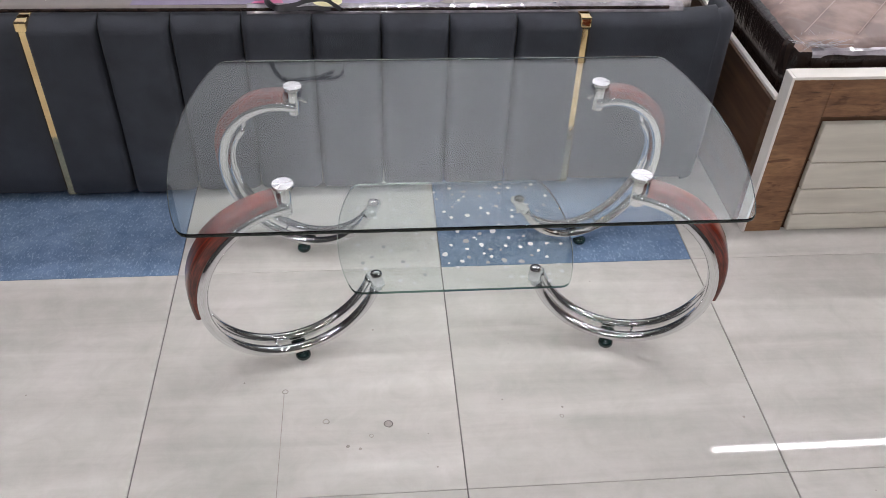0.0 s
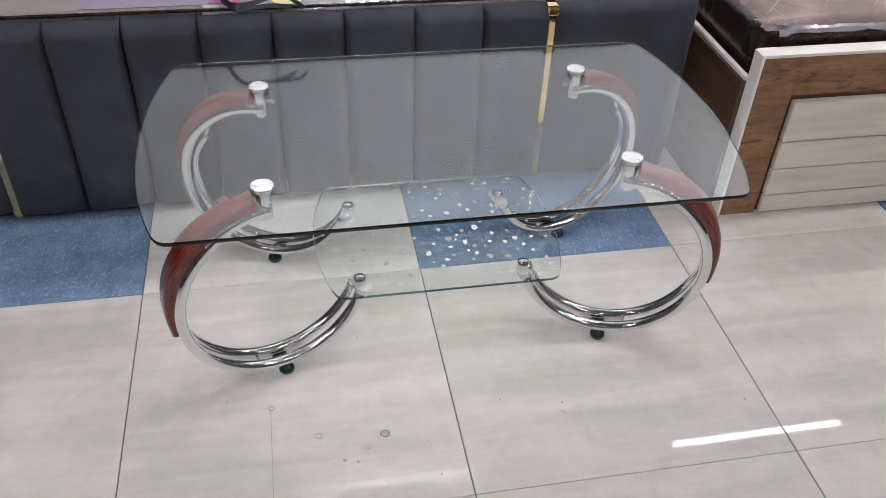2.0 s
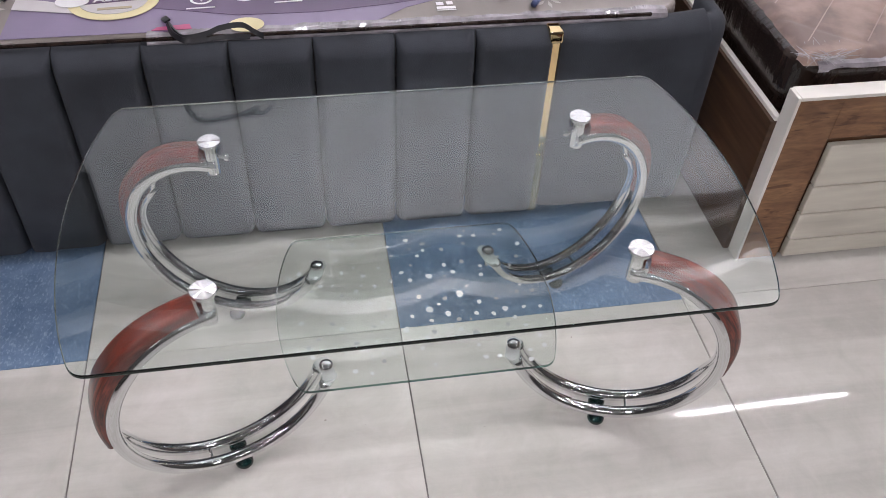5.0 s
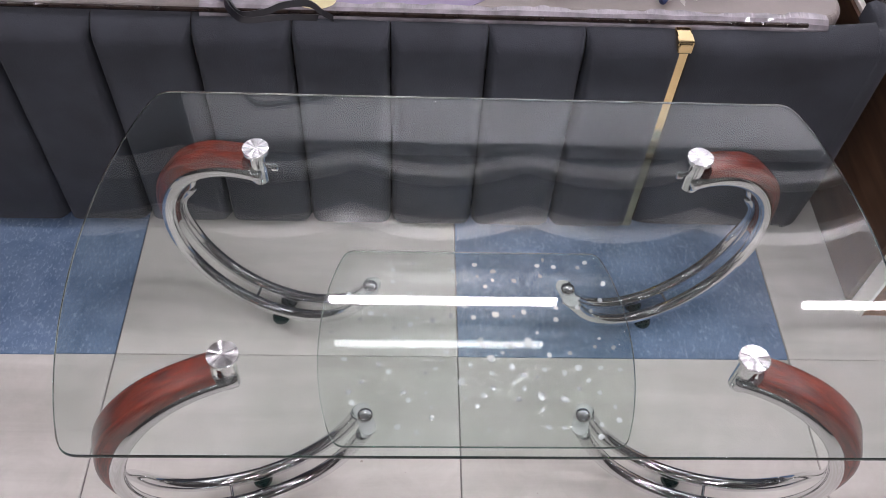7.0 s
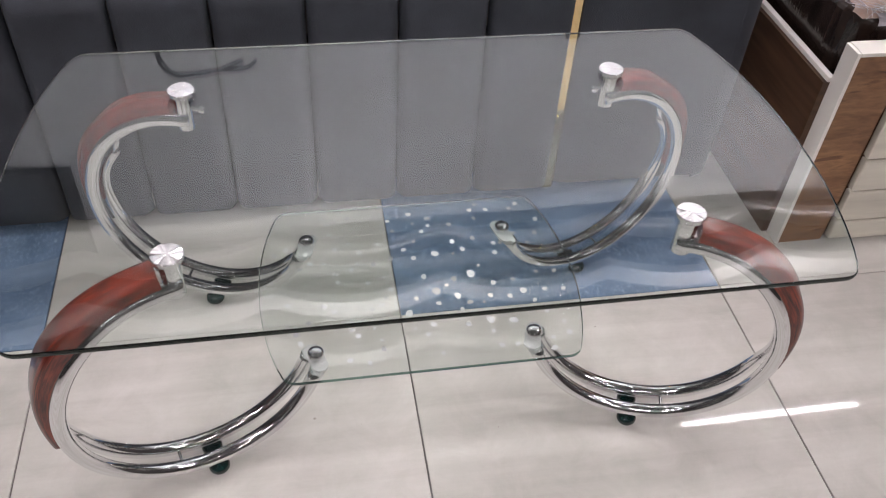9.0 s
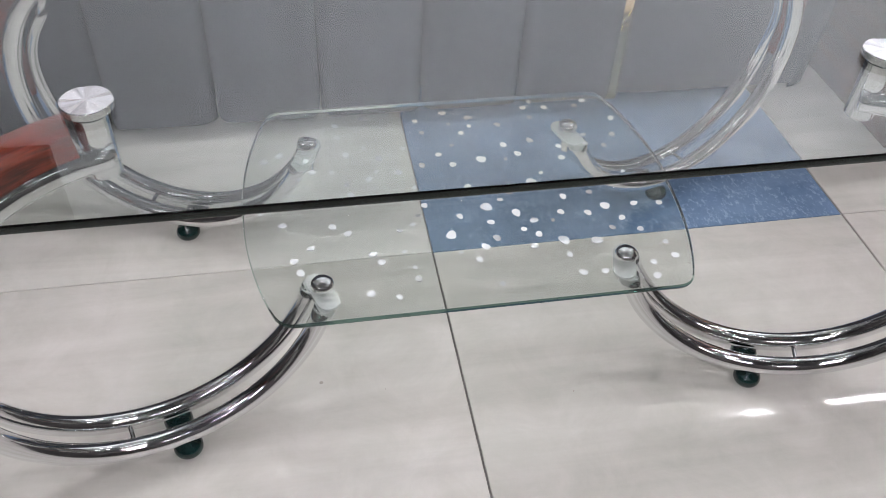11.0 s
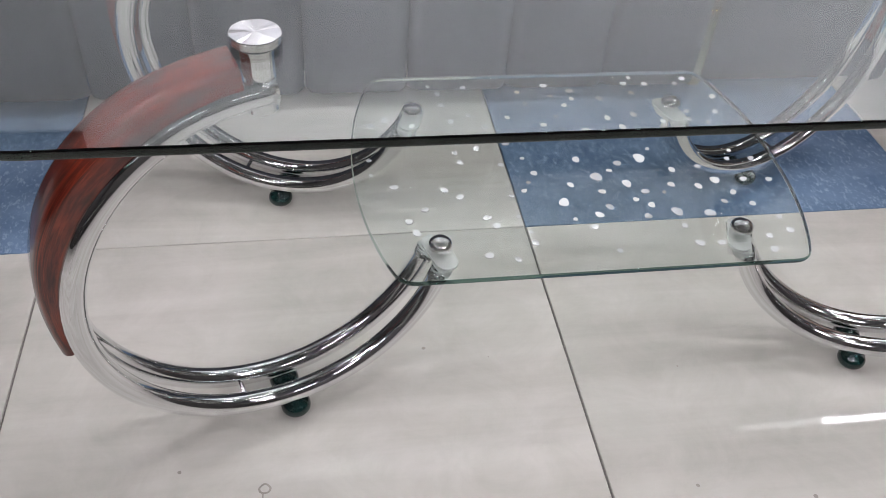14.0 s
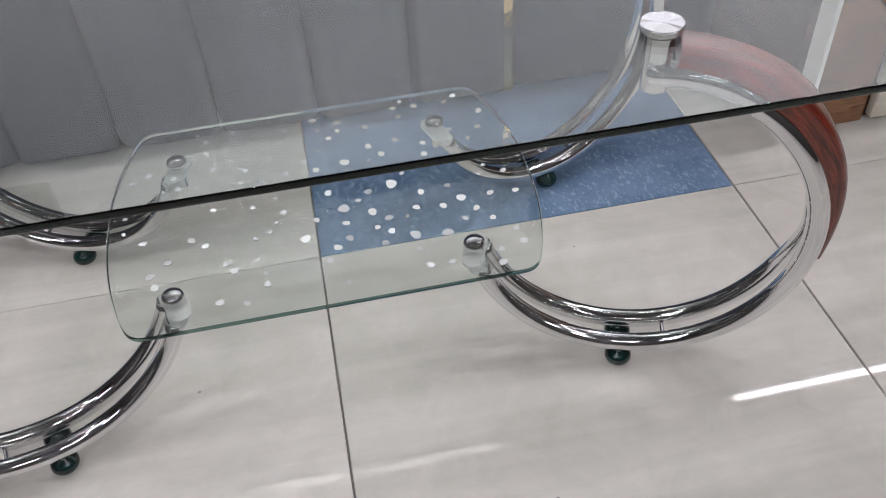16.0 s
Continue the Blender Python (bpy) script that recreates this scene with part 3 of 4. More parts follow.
def channel(x0, x1, bulge, power=4.0, nx=14, rise=0.0, run_on=False):
    """A padded vertical panel with a rounded top; its front swells between the seams."""
    bm = bmesh.new()
    prof = [(0.045, PTOP - 0.030), (0.043, PTOP - 0.008), (0.036, PTOP)]
    R = 0.028
    for k in range(7):
        a = radians(15 * k)
        prof.append((R - R * math.sin(a), PTOP - R + R * math.cos(a)))
    for k in range(1, 9):
        prof.append((0.0, PTOP - R - (PTOP - R - PBOT - 0.012) * k / 8))
    prof.append((0.012, PBOT))
    grid = []
    for i in range(nx + 1):
        s = math.sin(math.pi / 2 * (-1 + 2 * i / nx))
        x = (x0 + x1) / 2 + s * (x1 - x0) / 2
        d = bulge if run_on and s > 0 else bulge * (1 - abs(s) ** power)
        col = []
        for y, z in prof:
            up = rise * max(0.0, (x - x1 + 0.13) / 0.13) ** 2 * max(0.0, (z - 0.4) / 0.1)
            col.append(bm.verts.new((x, PY + y - d * max(0.0, 1 - y / 0.03), z + up)))
        grid.append(col)
    for a, b in zip(grid, grid[1:]):
        for k in range(len(prof) - 1):
            bm.faces.new((a[k], a[k + 1], b[k + 1], b[k]))
    return bm


bed = thing("upholstered_bed", "slate blue velvet bed with channelled panel and gold strips", "bed")
W = (BX1 - BX0) / 8
for i in range(8):
    part("channel", channel(BX0 + i * W + 0.0006, BX0 + (i + 1) * W - 0.0006, 0.026, 13.0, 40), M_VELVET, bed, smooth=True)
part("end_panel", channel(BX1, BX1 + 0.315, 0.018, 8.0, 40, 0.012, True), M_VELVET, bed, "plain padded velvet end panel", smooth=True)
part("end_panel", channel(BX0 - 0.355, BX0, 0.018, 8.0, 24), M_VELVET, bed, "plain padded velvet end panel", smooth=True)


def corner_panel():
    """Rounded end that turns back along the bed, taller at the corner."""
    bm = bmesh.new()
    n, prev = 12, None
    xe, rad = BX1 + 0.312, 0.054
    plan = [(xe, PY - 0.018, 0)]
    for k in range(n + 1):
        a = radians(90 * k / n)
        plan.append((xe + rad * math.sin(a), PY - 0.018 + rad - rad * math.cos(a), a))
    plan += [(xe + rad, PY - 0.018 + rad + 0.03 * k, radians(90)) for k in range(1, 3)]
    for x, y, a in plan:
        nx, ny = math.sin(a), -math.cos(a)
        col = []
        for dd, z in ((0.044, PTOP - 0.03), (0.043, PTOP + 0.002), (0.030, PTOP + 0.0085), (0.012, PTOP + 0.002), (0.003, PTOP - 0.011), (0.0, PTOP - 0.032), (0.0, 0.3), (0.0, 0.12), (0.006, PBOT)):
            col.append(bm.verts.new((x - nx * dd, y - ny * dd, z)))
        if prev:
            for k in range(len(col) - 1):
                bm.faces.new((prev[k], prev[k + 1], col[k + 1], col[k]))
        prev = col
    bmesh.ops.recalc_face_normals(bm, faces=bm.faces)
    return bm


part("corner_panel", corner_panel(), M_VELVET, bed, "rounded velvet corner", smooth=True)
part("base", boxed(BX0 - 0.34, BX1 + 0.29, PY + 0.03, 3.75, 0.03, 0.355, 0.01), M_DARKBASE, bed, "dark bed box")
for gx in (BX0, BX1):
    bm = bmesh.new()
    fold = [(-0.0132, 0.012), (-0.0132, -0.0095), (-0.0072, -0.0165), (0.0072, -0.0165), (0.0132, -0.0095), (0.0132, 0.012)]
    rings = [[bm.verts.new((gx + x, PY + y, z)) for x, y in fold] for z in (PBOT + 0.003, PTOP - 0.018)]
    for k in range(6):
        bm.faces.new((rings[0][k], rings[0][(k + 1) % 6], rings[1][(k + 1) % 6], rings[1][k]))
    bm.faces.new(list(reversed(rings[0])))
    bm.faces.new(rings[1])
    bmesh.ops.recalc_face_normals(bm, faces=bm.faces)
    strip = part("gold_strip", bm, M_GOLD, bed, "polished gold metal strip")
    bm = boxed(gx - 0.0135, gx + 0.0135, PY - 0.018, PY + 0.036, PTOP - 0.022, PTOP + 0.003, 0.004, 3)
    part("bracket", bm, M_GOLD, strip, "gold cap over the panel top")


def soft_slab(x0, x1, y0, y1, z0, z1, r, wave=0.0, seed=0, nx=40, ny=40, corner=0.06):
    """A mattress: rounded edges and corners, slightly uneven top."""
    bm = bmesh.new()
    levels = [(0.012, z0), (0.0, z0 + 0.012), (0.0, z1 - r)]
    for k in range(1, 6):
        a = radians(18 * k)
        levels.append((r * (1 - math.cos(a)), z1 - r + r * math.sin(a)))
    outline = []
    for cxs, cys, a0 in ((x1, y0, -90), (x1, y1, 0), (x0, y1, 90), (x0, y0, 180)):
        ox = cxs - corner if cxs == x1 else cxs + corner
        oy = cys - corner if cys == y1 else cys + corner
        for k in range(7):
            a = radians(a0 + 15 * k)
            outline.append((ox, oy, math.cos(a), math.sin(a)))
    rings = []
    for d, z in levels:
        rings.append([bm.verts.new((ox + (corner - d) * ca, oy + (corner - d) * sa, z)) for ox, oy, ca, sa in outline])
    n = len(outline)
    for a, b in zip(rings, rings[1:]):
        for k in range(n):
            l = (k + 1) % n
            bm.faces.new((a[k], a[l], b[l], b[k]))
    bm.faces.new(list(reversed(rings[0])))
    bm.faces.new(rings[-1])
    return bm


mattress = solid("mattress", soft_slab(BX0 - 0.30, 0.612, PY + 0.035, 3.65, 0.36, 0.488, 0.012, corner=0.05), M_MATTRESS, "grey-brown floral mattress wrapped in clear plastic", "mattress", smooth=False)

# ---- wooden bed ----
WX, WY, WZ = 0.744, 1.597, 0.431
wbed = thing("wooden_bed", "brown and cream laminate bed with white edging", "bed")

part("stile", boxed(WX + 0.021, WX + 0.112, WY, WY + 0.036, 0.0, WZ - 0.008, 0.0006), M_OAK, wbed, "brown wood-grain stile")
part("top_rail", boxed(WX + 0.1125, 2.35, WY, WY + 0.036, 0.328, WZ - 0.008, 0.0006), M_OAK, wbed, "brown wood-grain top rail")
part("edge_board", boxed(WX + 0.0135, WX + 0.0205, WY - 0.002, WY + 0.036, 0.0, WZ - 0.0005, 0.001), M_WHITE_EDGE, wbed, "white edging board")
part("top_edge", boxed(WX + 0.021, 2.35, WY - 0.002, WY + 0.038, WZ - 0.0075, WZ, 0.001), M_WHITE_EDGE, wbed, "white top edging")
part("recess", boxed(WX + 0.1125, 2.35, WY + 0.012, WY + 0.034, 0.0, 0.3275), M_RECESS, wbed, "dark recessed panel edge")
for z0, z1 in ((0.207, 0.312), (0.131, 0.2035), (0.055, 0.1275), (0.004, 0.0515)):
    part("board", boxed(WX + 0.124, 2.34, WY - 0.006, WY + 0.0115, z0, z1, 0.0022, 1), M_CREAM, wbed, "pale wood-grain board")
part("side_board", boxed(WX + 0.002, WX + 0.02, WY + 0.0365, 3.7, 0.0, 0.352), M_DARKWOOD, wbed, "dark brown side board")
part("side_edge", boxed(WX + 0.0085, WX + 0.0205, WY + 0.0365, 3.7, 0.3525, 0.362, 0.001), M_WHITE_EDGE, wbed, "white top edging")
part("bed_box", boxed(WX + 0.03, 2.35, WY + 0.052, 3.7, 0.01, 0.33), M_DARKWOOD, wbed)


def quilt_top(x0, x1, y0, y1, z, n=170):
    """Quilted cover: soft diamonds between stitched diagonal lines, dropping at the border."""
    bm = bmesh.new()
    rows = []
    for j in range(n + 1):
        row = []
        for i in range(n + 1):
            x, y = x0 + (x1 - x0) * i / n, y0 + (y1 - y0) * j / n
            a, b = math.sin(math.pi * (0.75 * x - 0.66 * y) / 0.105), math.sin(math.pi * (0.66 * x + 0.75 * y) / 0.21)
            h = 0.0035 * min(1.0, 5 * abs(a)) * min(1.0, 6 * abs(b))
            e = min(x - x0, x1 - x, y - y0, y1 - y)
            h += -0.022 * (1 - min(1, e / 0.03)) ** 2 + 0.003 * noise.noise((x * 9, y * 9, 0.3))
            row.append(bm.verts.new((x, y, z + h)))
        rows.append(row)
    for a, b in zip(rows, rows[1:]):
        for k in range(n):
            bm.faces.new((a[k], a[k + 1], b[k + 1], b[k]))
    return bm


qm = thing("brown_mattress", "brown quilted mattress in crinkled plastic on the wooden bed", "mattress")
part("border", soft_slab(WX + 0.036, 2.3, WY + 0.056, 3.65, 0.331, 0.462, 0.02, corner=0.07), M_PIPING, qm, "black padded side in shiny plastic")
part("cover", quilt_top(WX + 0.047, 1.75, WY + 0.066, 2.75, 0.474), M_QUILT, qm, "brown patterned quilted top", smooth=True)


def crinkle(x0, x1, y, z, n, seed, reach):
    """Folds of torn plastic: many thin slivers, pale to stand for their glints."""
    rnd = random.Random(seed)
    bm = bmesh.new()
    for k in range(n):
        x = rnd.uniform(x0, x1)
        yy = y + rnd.uniform(-0.006, 0.006)
        ln, an = rnd.uniform(0.3, 1.0) * reach, rnd.uniform(0, 6.3)
        d = Vector((math.cos(an), math.sin(an), rnd.uniform(-0.1, 0.35))) * ln
        w = Vector((-d.y, d.x, rnd.uniform(-0.01, 0.01))).normalized() * rnd.uniform(0.0004, 0.0011)
        p = Vector((x, yy, z + rnd.uniform(0, 0.004)))
        vs = [bm.verts.new(c) for c in (p - w, p + w, p + d + w * 0.3, p + d - w * 0.3, p + d * 0.5 + Vector((0, 0, 0.0012)))]
        bm.faces.new((vs[0], vs[1], vs[4]))
        bm.faces.new((vs[1], vs[2], vs[4]))
        bm.faces.new((vs[2], vs[3], vs[4]))
        bm.faces.new((vs[3], vs[0], vs[4]))
    return bm


def plastic_hem(x0, x1, y, z, seed, n=260):
    """Crumpled strip of clear plastic drawn over a mattress edge."""
    rnd = random.Random(seed)
    bm = bmesh.new()
    prev = None
    for i in range(n + 1):
        x = x0 + (x1 - x0) * i / n
        a = noise.noise((x * 14, seed, 0.0)) + 0.6 * noise.noise((x * 45, seed, 3.0))
        col = []
        for dy, dz in ((-0.012, -0.016), (-0.012, -0.009), (-0.008, -0.002), (0.002, 0.0016), (0.014 + 0.010 * a, 0.0014)):
            j = noise.noise((x * 16, dy * 300, seed)) * 0.0026
            col.append(bm.verts.new((x, y + dy + j, z + dz + abs(j) + rnd.uniform(0, 0.0003))))
        if prev:
            for k in range(4):
                bm.faces.new((prev[k], col[k], col[k + 1], prev[k + 1]))
        prev = col
    return bm


M_HEM = material("clear_plastic_hem", (0.30, 0.275, 0.30), 0.14, vary=0.35, scale=30, Coat_Weight=1.0, Coat_Roughness=0.03)
tagged(part("plastic_corner", crinkle(WX + 0.055, WX + 0.125, WY + 0.078, 0.466, 90, 8, 0.050), M_PLASTIC_SHEEN, qm, "torn plastic strands at the corner, coloured pale as glints"), kind="stuff")
part("plastic_hem", plastic_hem(WX + 0.075, 1.9, WY + 0.070, 0.460, 7), M_HEM, qm, "crumpled clear plastic over the edge")
for k in range(-5, 7):
    run = [(WX + 0.075 + 0.0132 * q, WY + 0.118 + 0.147 * k + 0.015 * q) for q in range(70)]
    run = [(x, y, 0.4768) for x, y in run if WY + 0.095 < y < 2.7 and x < 1.72]
    if len(run) > 2:
        part("stitch_line", ribbon(bmesh.new(), run, 0.0024, 0.0012, (-0.75, 0.66, 0)), M_STITCH, qm)

# ---- on the blue bed ----
MZ = 0.4882


def oval(cx, cy, rx, ry, n=32):
    return [(cx + rx * math.cos(2 * math.pi * k / n), cy + ry * math.sin(2 * math.pi * k / n)) for k in range(n)]


def ring_mark(cx, cy, rx, ry, w, z, thick=0.0006, n=28):
    bm = bmesh.new()
    o, i = oval(cx, cy, rx, ry, n), oval(cx, cy, rx - w, ry - w, n)
    for k in range(n):
        l = (k + 1) % n
        vs = [bm.verts.new((*p, z + thick)) for p in (o[k], o[l], i[l], i[k])]
        bm.faces.new(vs)
    bmesh.ops.remove_doubles(bm, verts=bm.verts, dist=1e-6)
    return bm


FY = 1.840
SPREAD = Matrix.Translation((0, 1.851, 0)) @ Matrix.Diagonal((1.03, 1.14, 1, 1)) @ Matrix.Translation((0, -1.840, 0))
label = part("label", flat([(-0.655, FY), (0.0, FY), (0.06, 1.880), (0.13, 1.905), (0.215, 1.928), (0.215, 2.25), (-0.60, 2.25), (-0.65, 1.99)], MZ), M_LABEL_PALE, mattress, "shiny lavender printed label")
label.matrix_basis = SPREAD
part("dark_field", flat([(-0.645, 1.995), (-0.57, 1.975), (-0.40, 1.915), (-0.25, 1.880), (-0.10, 1.878), (0.03, 1.893), (0.10, 1.905), (0.20, 1.930), (0.21, 2.24), (-0.60, 2.24)], MZ + 0.0008), M_LABEL, label, "dark purple printed field")
part("swoosh", flat([(-0.65, 1.965), (-0.60, 1.955), (-0.44, 1.90), (-0.52, 1.905), (-0.652, 1.93)], MZ + 0.0016), M_WHITE_PALE, label, "pale printed swoosh")
part("red_streak", flat([(-0.40, FY + 0.002), (-0.33, FY + 0.002), (-0.335, FY + 0.018), (-0.39, FY + 0.012)], MZ + 0.0016), M_PINK, label, "pink printed streak")
part("badge", flat(oval(-0.475, 1.945, 0.082, 0.064), MZ + 0.0024), M_YELLOW, label, "yellow oval badge")
part("badge_heart", flat(oval(-0.475, 1.945, 0.062, 0.046), MZ + 0.0032), M_WHITE_PALE, label, "pale oval")
part("banner", flat([(-0.535, 1.932), (-0.375, 1.946), (-0.375, 1.966), (-0.535, 1.952)], MZ + 0.0040), M_PURPLE_INK, label, "dark banner")
part("emblem", flat(oval(-0.548, 1.944, 0.030, 0.020), MZ + 0.0048), M_WHITE, label, "white oval emblem")
for k in range(3):
    part("print_line", flat([(-0.505, 1.978 + 0.012 * k), (-0.445 - 0.01 * k, 1.981 + 0.012 * k), (-0.445 - 0.01 * k, 1.986 + 0.012 * k), (-0.505, 1.983 + 0.012 * k)], MZ + 0.0040), M_PURPLE_INK, label)
part("print_line", flat([(-0.50, 1.912), (-0.44, 1.915), (-0.44, 1.922), (-0.50, 1.919)], MZ + 0.0040), M_TAN, label)


def lettering(body, x, y, z, size, mat, parent, turn=0.0, width=1.0):
    cu = bpy.data.curves.new("lettering", "FONT")
    cu.offset = 0.028 * size
    cu.body, cu.size, cu.extrude, cu.align_x, cu.align_y = body, size, 0.0003, "CENTER", "CENTER"
    tmp = bpy.data.objects.new("tmp_text", cu)
    scene.collection.objects.link(tmp)
    me = bpy.data.meshes.new_from_object(tmp.evaluated_get(bpy.context.evaluated_depsgraph_get()))
    bpy.data.objects.remove(tmp)
    me.materials.clear()
    me.materials.append(mat)
    ob = new("lettering", me)
    ob.matrix_basis = pose(x, y, z, 0, 0, turn) @ Matrix.Diagonal((width, 1, 1, 1))
    ob.parent = parent
    return ob


lettering("ASSURED", -0.448, 1.9495, MZ + 0.0051, 0.021, M_WHITE, label, 5.0, 1.45)
for k, ch in enumerate("VALUE"):
    ix, iy = -0.317 + 0.080 * k, 1.936 + 0.004 * k
    part("icon", ring_mark(ix, iy, 0.021, 0.017, 0.005, MZ + 0.0018), M_WHITE, label, "white ring icon")
    lettering(ch, ix, iy, MZ + 0.0022, 0.018, M_WHITE, label, 3.0)
    part("print_line", flat([(ix - 0.026, iy - 0.031 + (0.062 if k in (1, 3) else 0)), (ix + 0.026, iy - 0.029 + (0.062 if k in (1, 3) else 0)), (ix + 0.026, iy - 0.0255 + (0.062 if k in (1, 3) else 0)), (ix - 0.026, iy - 0.0275 + (0.062 if k in (1, 3) else 0))], MZ + 0.0018), M_WHITE, label)
    if k < 4:
        part("link", flat([(ix + 0.022, iy), (ix + 0.058, iy + 0.003), (ix + 0.058, iy + 0.006), (ix + 0.022, iy + 0.003)], MZ + 0.0016), M_LABEL_PALE, label)
for k in range(5):
    part("print_line", flat([(0.085, 1.942 + 0.010 * k), (0.135 + 0.012 * (k % 2), 1.945 + 0.010 * k), (0.135 + 0.012 * (k % 2), 1.950 + 0.010 * k), (0.085, 1.947 + 0.010 * k)], MZ + 0.0018), M_WHITE, label)
for sx, sy, w, h in ((0.118, 1.879, 0.014, 0.010), (0.138, 1.880, 0.012, 0.010), (0.117, 1.866, 0.036, 0.008), (0.117, 1.861, 0.036, 0.0025)):
    part("print_mark", flat([(sx, sy), (sx + w, sy), (sx + w, sy + h), (sx, sy + h)], MZ + 0.0018), M_WHITE, label)
part("seal", flat(oval(-0.235, FY + 0.006, 0.032, 0.022), MZ + 0.0024), M_YELLOW, label, "round yellow seal")


def flower(bm, cx, cy, r, turn):
    for k in range(7):
        a = turn + 2 * math.pi * k / 7
        d, s = Vector((math.cos(a), math.sin(a))), Vector((-math.sin(a), math.cos(a)))
        c = Vector((cx, cy))
        pts = [c + d * r * 0.22, c + d * r * 0.62 + s * r * 0.13, c + d * r, c + d * r * 0.62 - s * r * 0.13]
        bm.faces.new([bm.verts.new((*p, MZ + 0.0006)) for p in pts])
    return bm


fb = bmesh.new()
rf = random.Random(4)
for gx in range(13):
    for gy in range(5):
        x, y = -1.12 + gx * 0.145 + rf.uniform(-0.02, 0.02), 1.885 + gy * 0.10 + (gx % 2) * 0.05
        if -0.69 < x < 0.27 or x > 0.55:
            continue
        flower(fb, x, y, 0.030 * rf.uniform(0.85, 1.1), rf.uniform(0, 1))
print_ob = part("floral_print", fb, M_FLOWER, mattress, "pale woven flower pattern")
print_ob.matrix_basis = SPREAD
tagged(print_ob, kind="stuff")


part("plastic_hem", plastic_hem(-0.42, 0.575, FY, MZ - 0.001, 2), M_HEM, mattress, "crumpled clear plastic over the edge")
part("piping", tube(bmesh.new(), spline([(-1.15, FY - 0.008, MZ - 0.006), (-0.9, FY - 0.007, MZ - 0.003), (-0.6, FY - 0.008, MZ - 0.003), (0, FY - 0.008, MZ - 0.004), (0.54, FY - 0.008, MZ - 0.004)], 6), 0.004, 8), M_PIPING, mattress, "shiny black piping")

strap = thing("black_strap", "black webbing strap lying over the mattress edge", "strap")
part("upper_run", ribbon(bmesh.new(), spline([(-0.3792, 1.852, 0.5028), (-0.3634, 1.814, 0.5065), (-0.3458, 1.790, 0.5095), (-0.3106, 1.794, 0.5125), (-0.2850, 1.806, 0.5162), (-0.2472, 1.810, 0.5178), (-0.2252, 1.800, 0.5088), (-0.2111, 1.804, 0.4960)], 8), 0.010, 0.003, (0, 0.5, 0.85)), M_STRAP, strap)
part("lower_run", ribbon(bmesh.new(), spline([(-0.3810, 1.856, 0.5035), (-0.3704, 1.814, 0.5065), (-0.3510, 1.786, 0.5080), (-0.3352, 1.780, 0.5072), (-0.3088, 1.784, 0.5072), (-0.2736, 1.792, 0.5058), (-0.2340, 1.804, 0.4968)], 8), 0.0095, 0.003, (0.3, 0.5, 0.7)), M_STRAP, strap)
part("tail", ribbon(bmesh.new(), spline([(-0.3801, 1.854, 0.5076), (-0.3880, 1.876, 0.5012), (-0.3924, 1.899, 0.4900)], 6), 0.012, 0.003, (0.8, 0.3, 0.3)), M_STRAP, strap)
pliers = thing("pliers", "blue-handled pliers lying open on the mattress", "pliers")
PIVOT = Vector((0.352, 2.040, MZ + 0.012))
for end, bend in (((0.252, 1.904), -0.012), ((0.309, 1.868), 0.014)):
    tip = Vector((*end, MZ + 0.0085))
    along = (tip - PIVOT).normalized()
    across = Vector((-along.y, along.x, 0))
    run = [PIVOT, PIVOT + along * 0.035 + across * bend * 0.8, PIVOT + (tip - PIVOT) * 0.55 + across * bend, PIVOT + (tip - PIVOT) * 0.82 + across * bend * 0.6, tip]
    path = spline(run, 7)
    part("handle", tube(bmesh.new(), path, [0.0056 + 0.0020 * ease(k / 8) - 0.0015 * ease((k - 24) / 4) for k in range(len(path))], 12), M_NAVY, pliers, "dark blue plastic grip", smooth=True)
for turn in (0.14, -0.14):
    ahead = Vector((0.040, 0.032, 0)).normalized()
    ahead.rotate(Matrix.Rotation(turn, 3, "Z"))
    part("jaw", tube(bmesh.new(), [PIVOT - ahead * 0.010, PIVOT + ahead * 0.012, PIVOT + ahead * 0.055], [0.010, 0.011, 0.004], 10), M_STEEL, pliers, "dark steel jaw")
part("pivot", lathe(bmesh.new(), [(0.006, -0.009), (0.006, 0.010), (0.004, 0.012), (0, 0.012)], PIVOT, 16), M_STEEL, pliers)

cloth = solid("black_cloth", flat([(-0.742, 2.02), (-0.728, 1.972), (-0.700, 1.988), (-0.668, 1.956), (-0.655, 1.995), (-0.60, 2.03), (-0.50, 2.07), (-0.50, 2.30), (-0.74, 2.30)], MZ + 0.002, 0.004), M_STRAP, "crumpled black cloth strap lying on the mattress", "strap")
cloth.matrix_basis = SPREAD
part("buckle", boxed(-0.752, -0.736, 1.963, 2.03, MZ + 0.003, MZ + 0.012, 0.003), M_BUCKLE, cloth, "pale metal buckle")
solid("paper_sheet", flat([(-0.367, 2.022), (-0.186, 2.024), (-0.19, 2.22), (-0.37, 2.22)], MZ + 0.0062, 0.001), M_WHITE, "white paper sheet lying on the label", "paper").matrix_basis = SPREAD

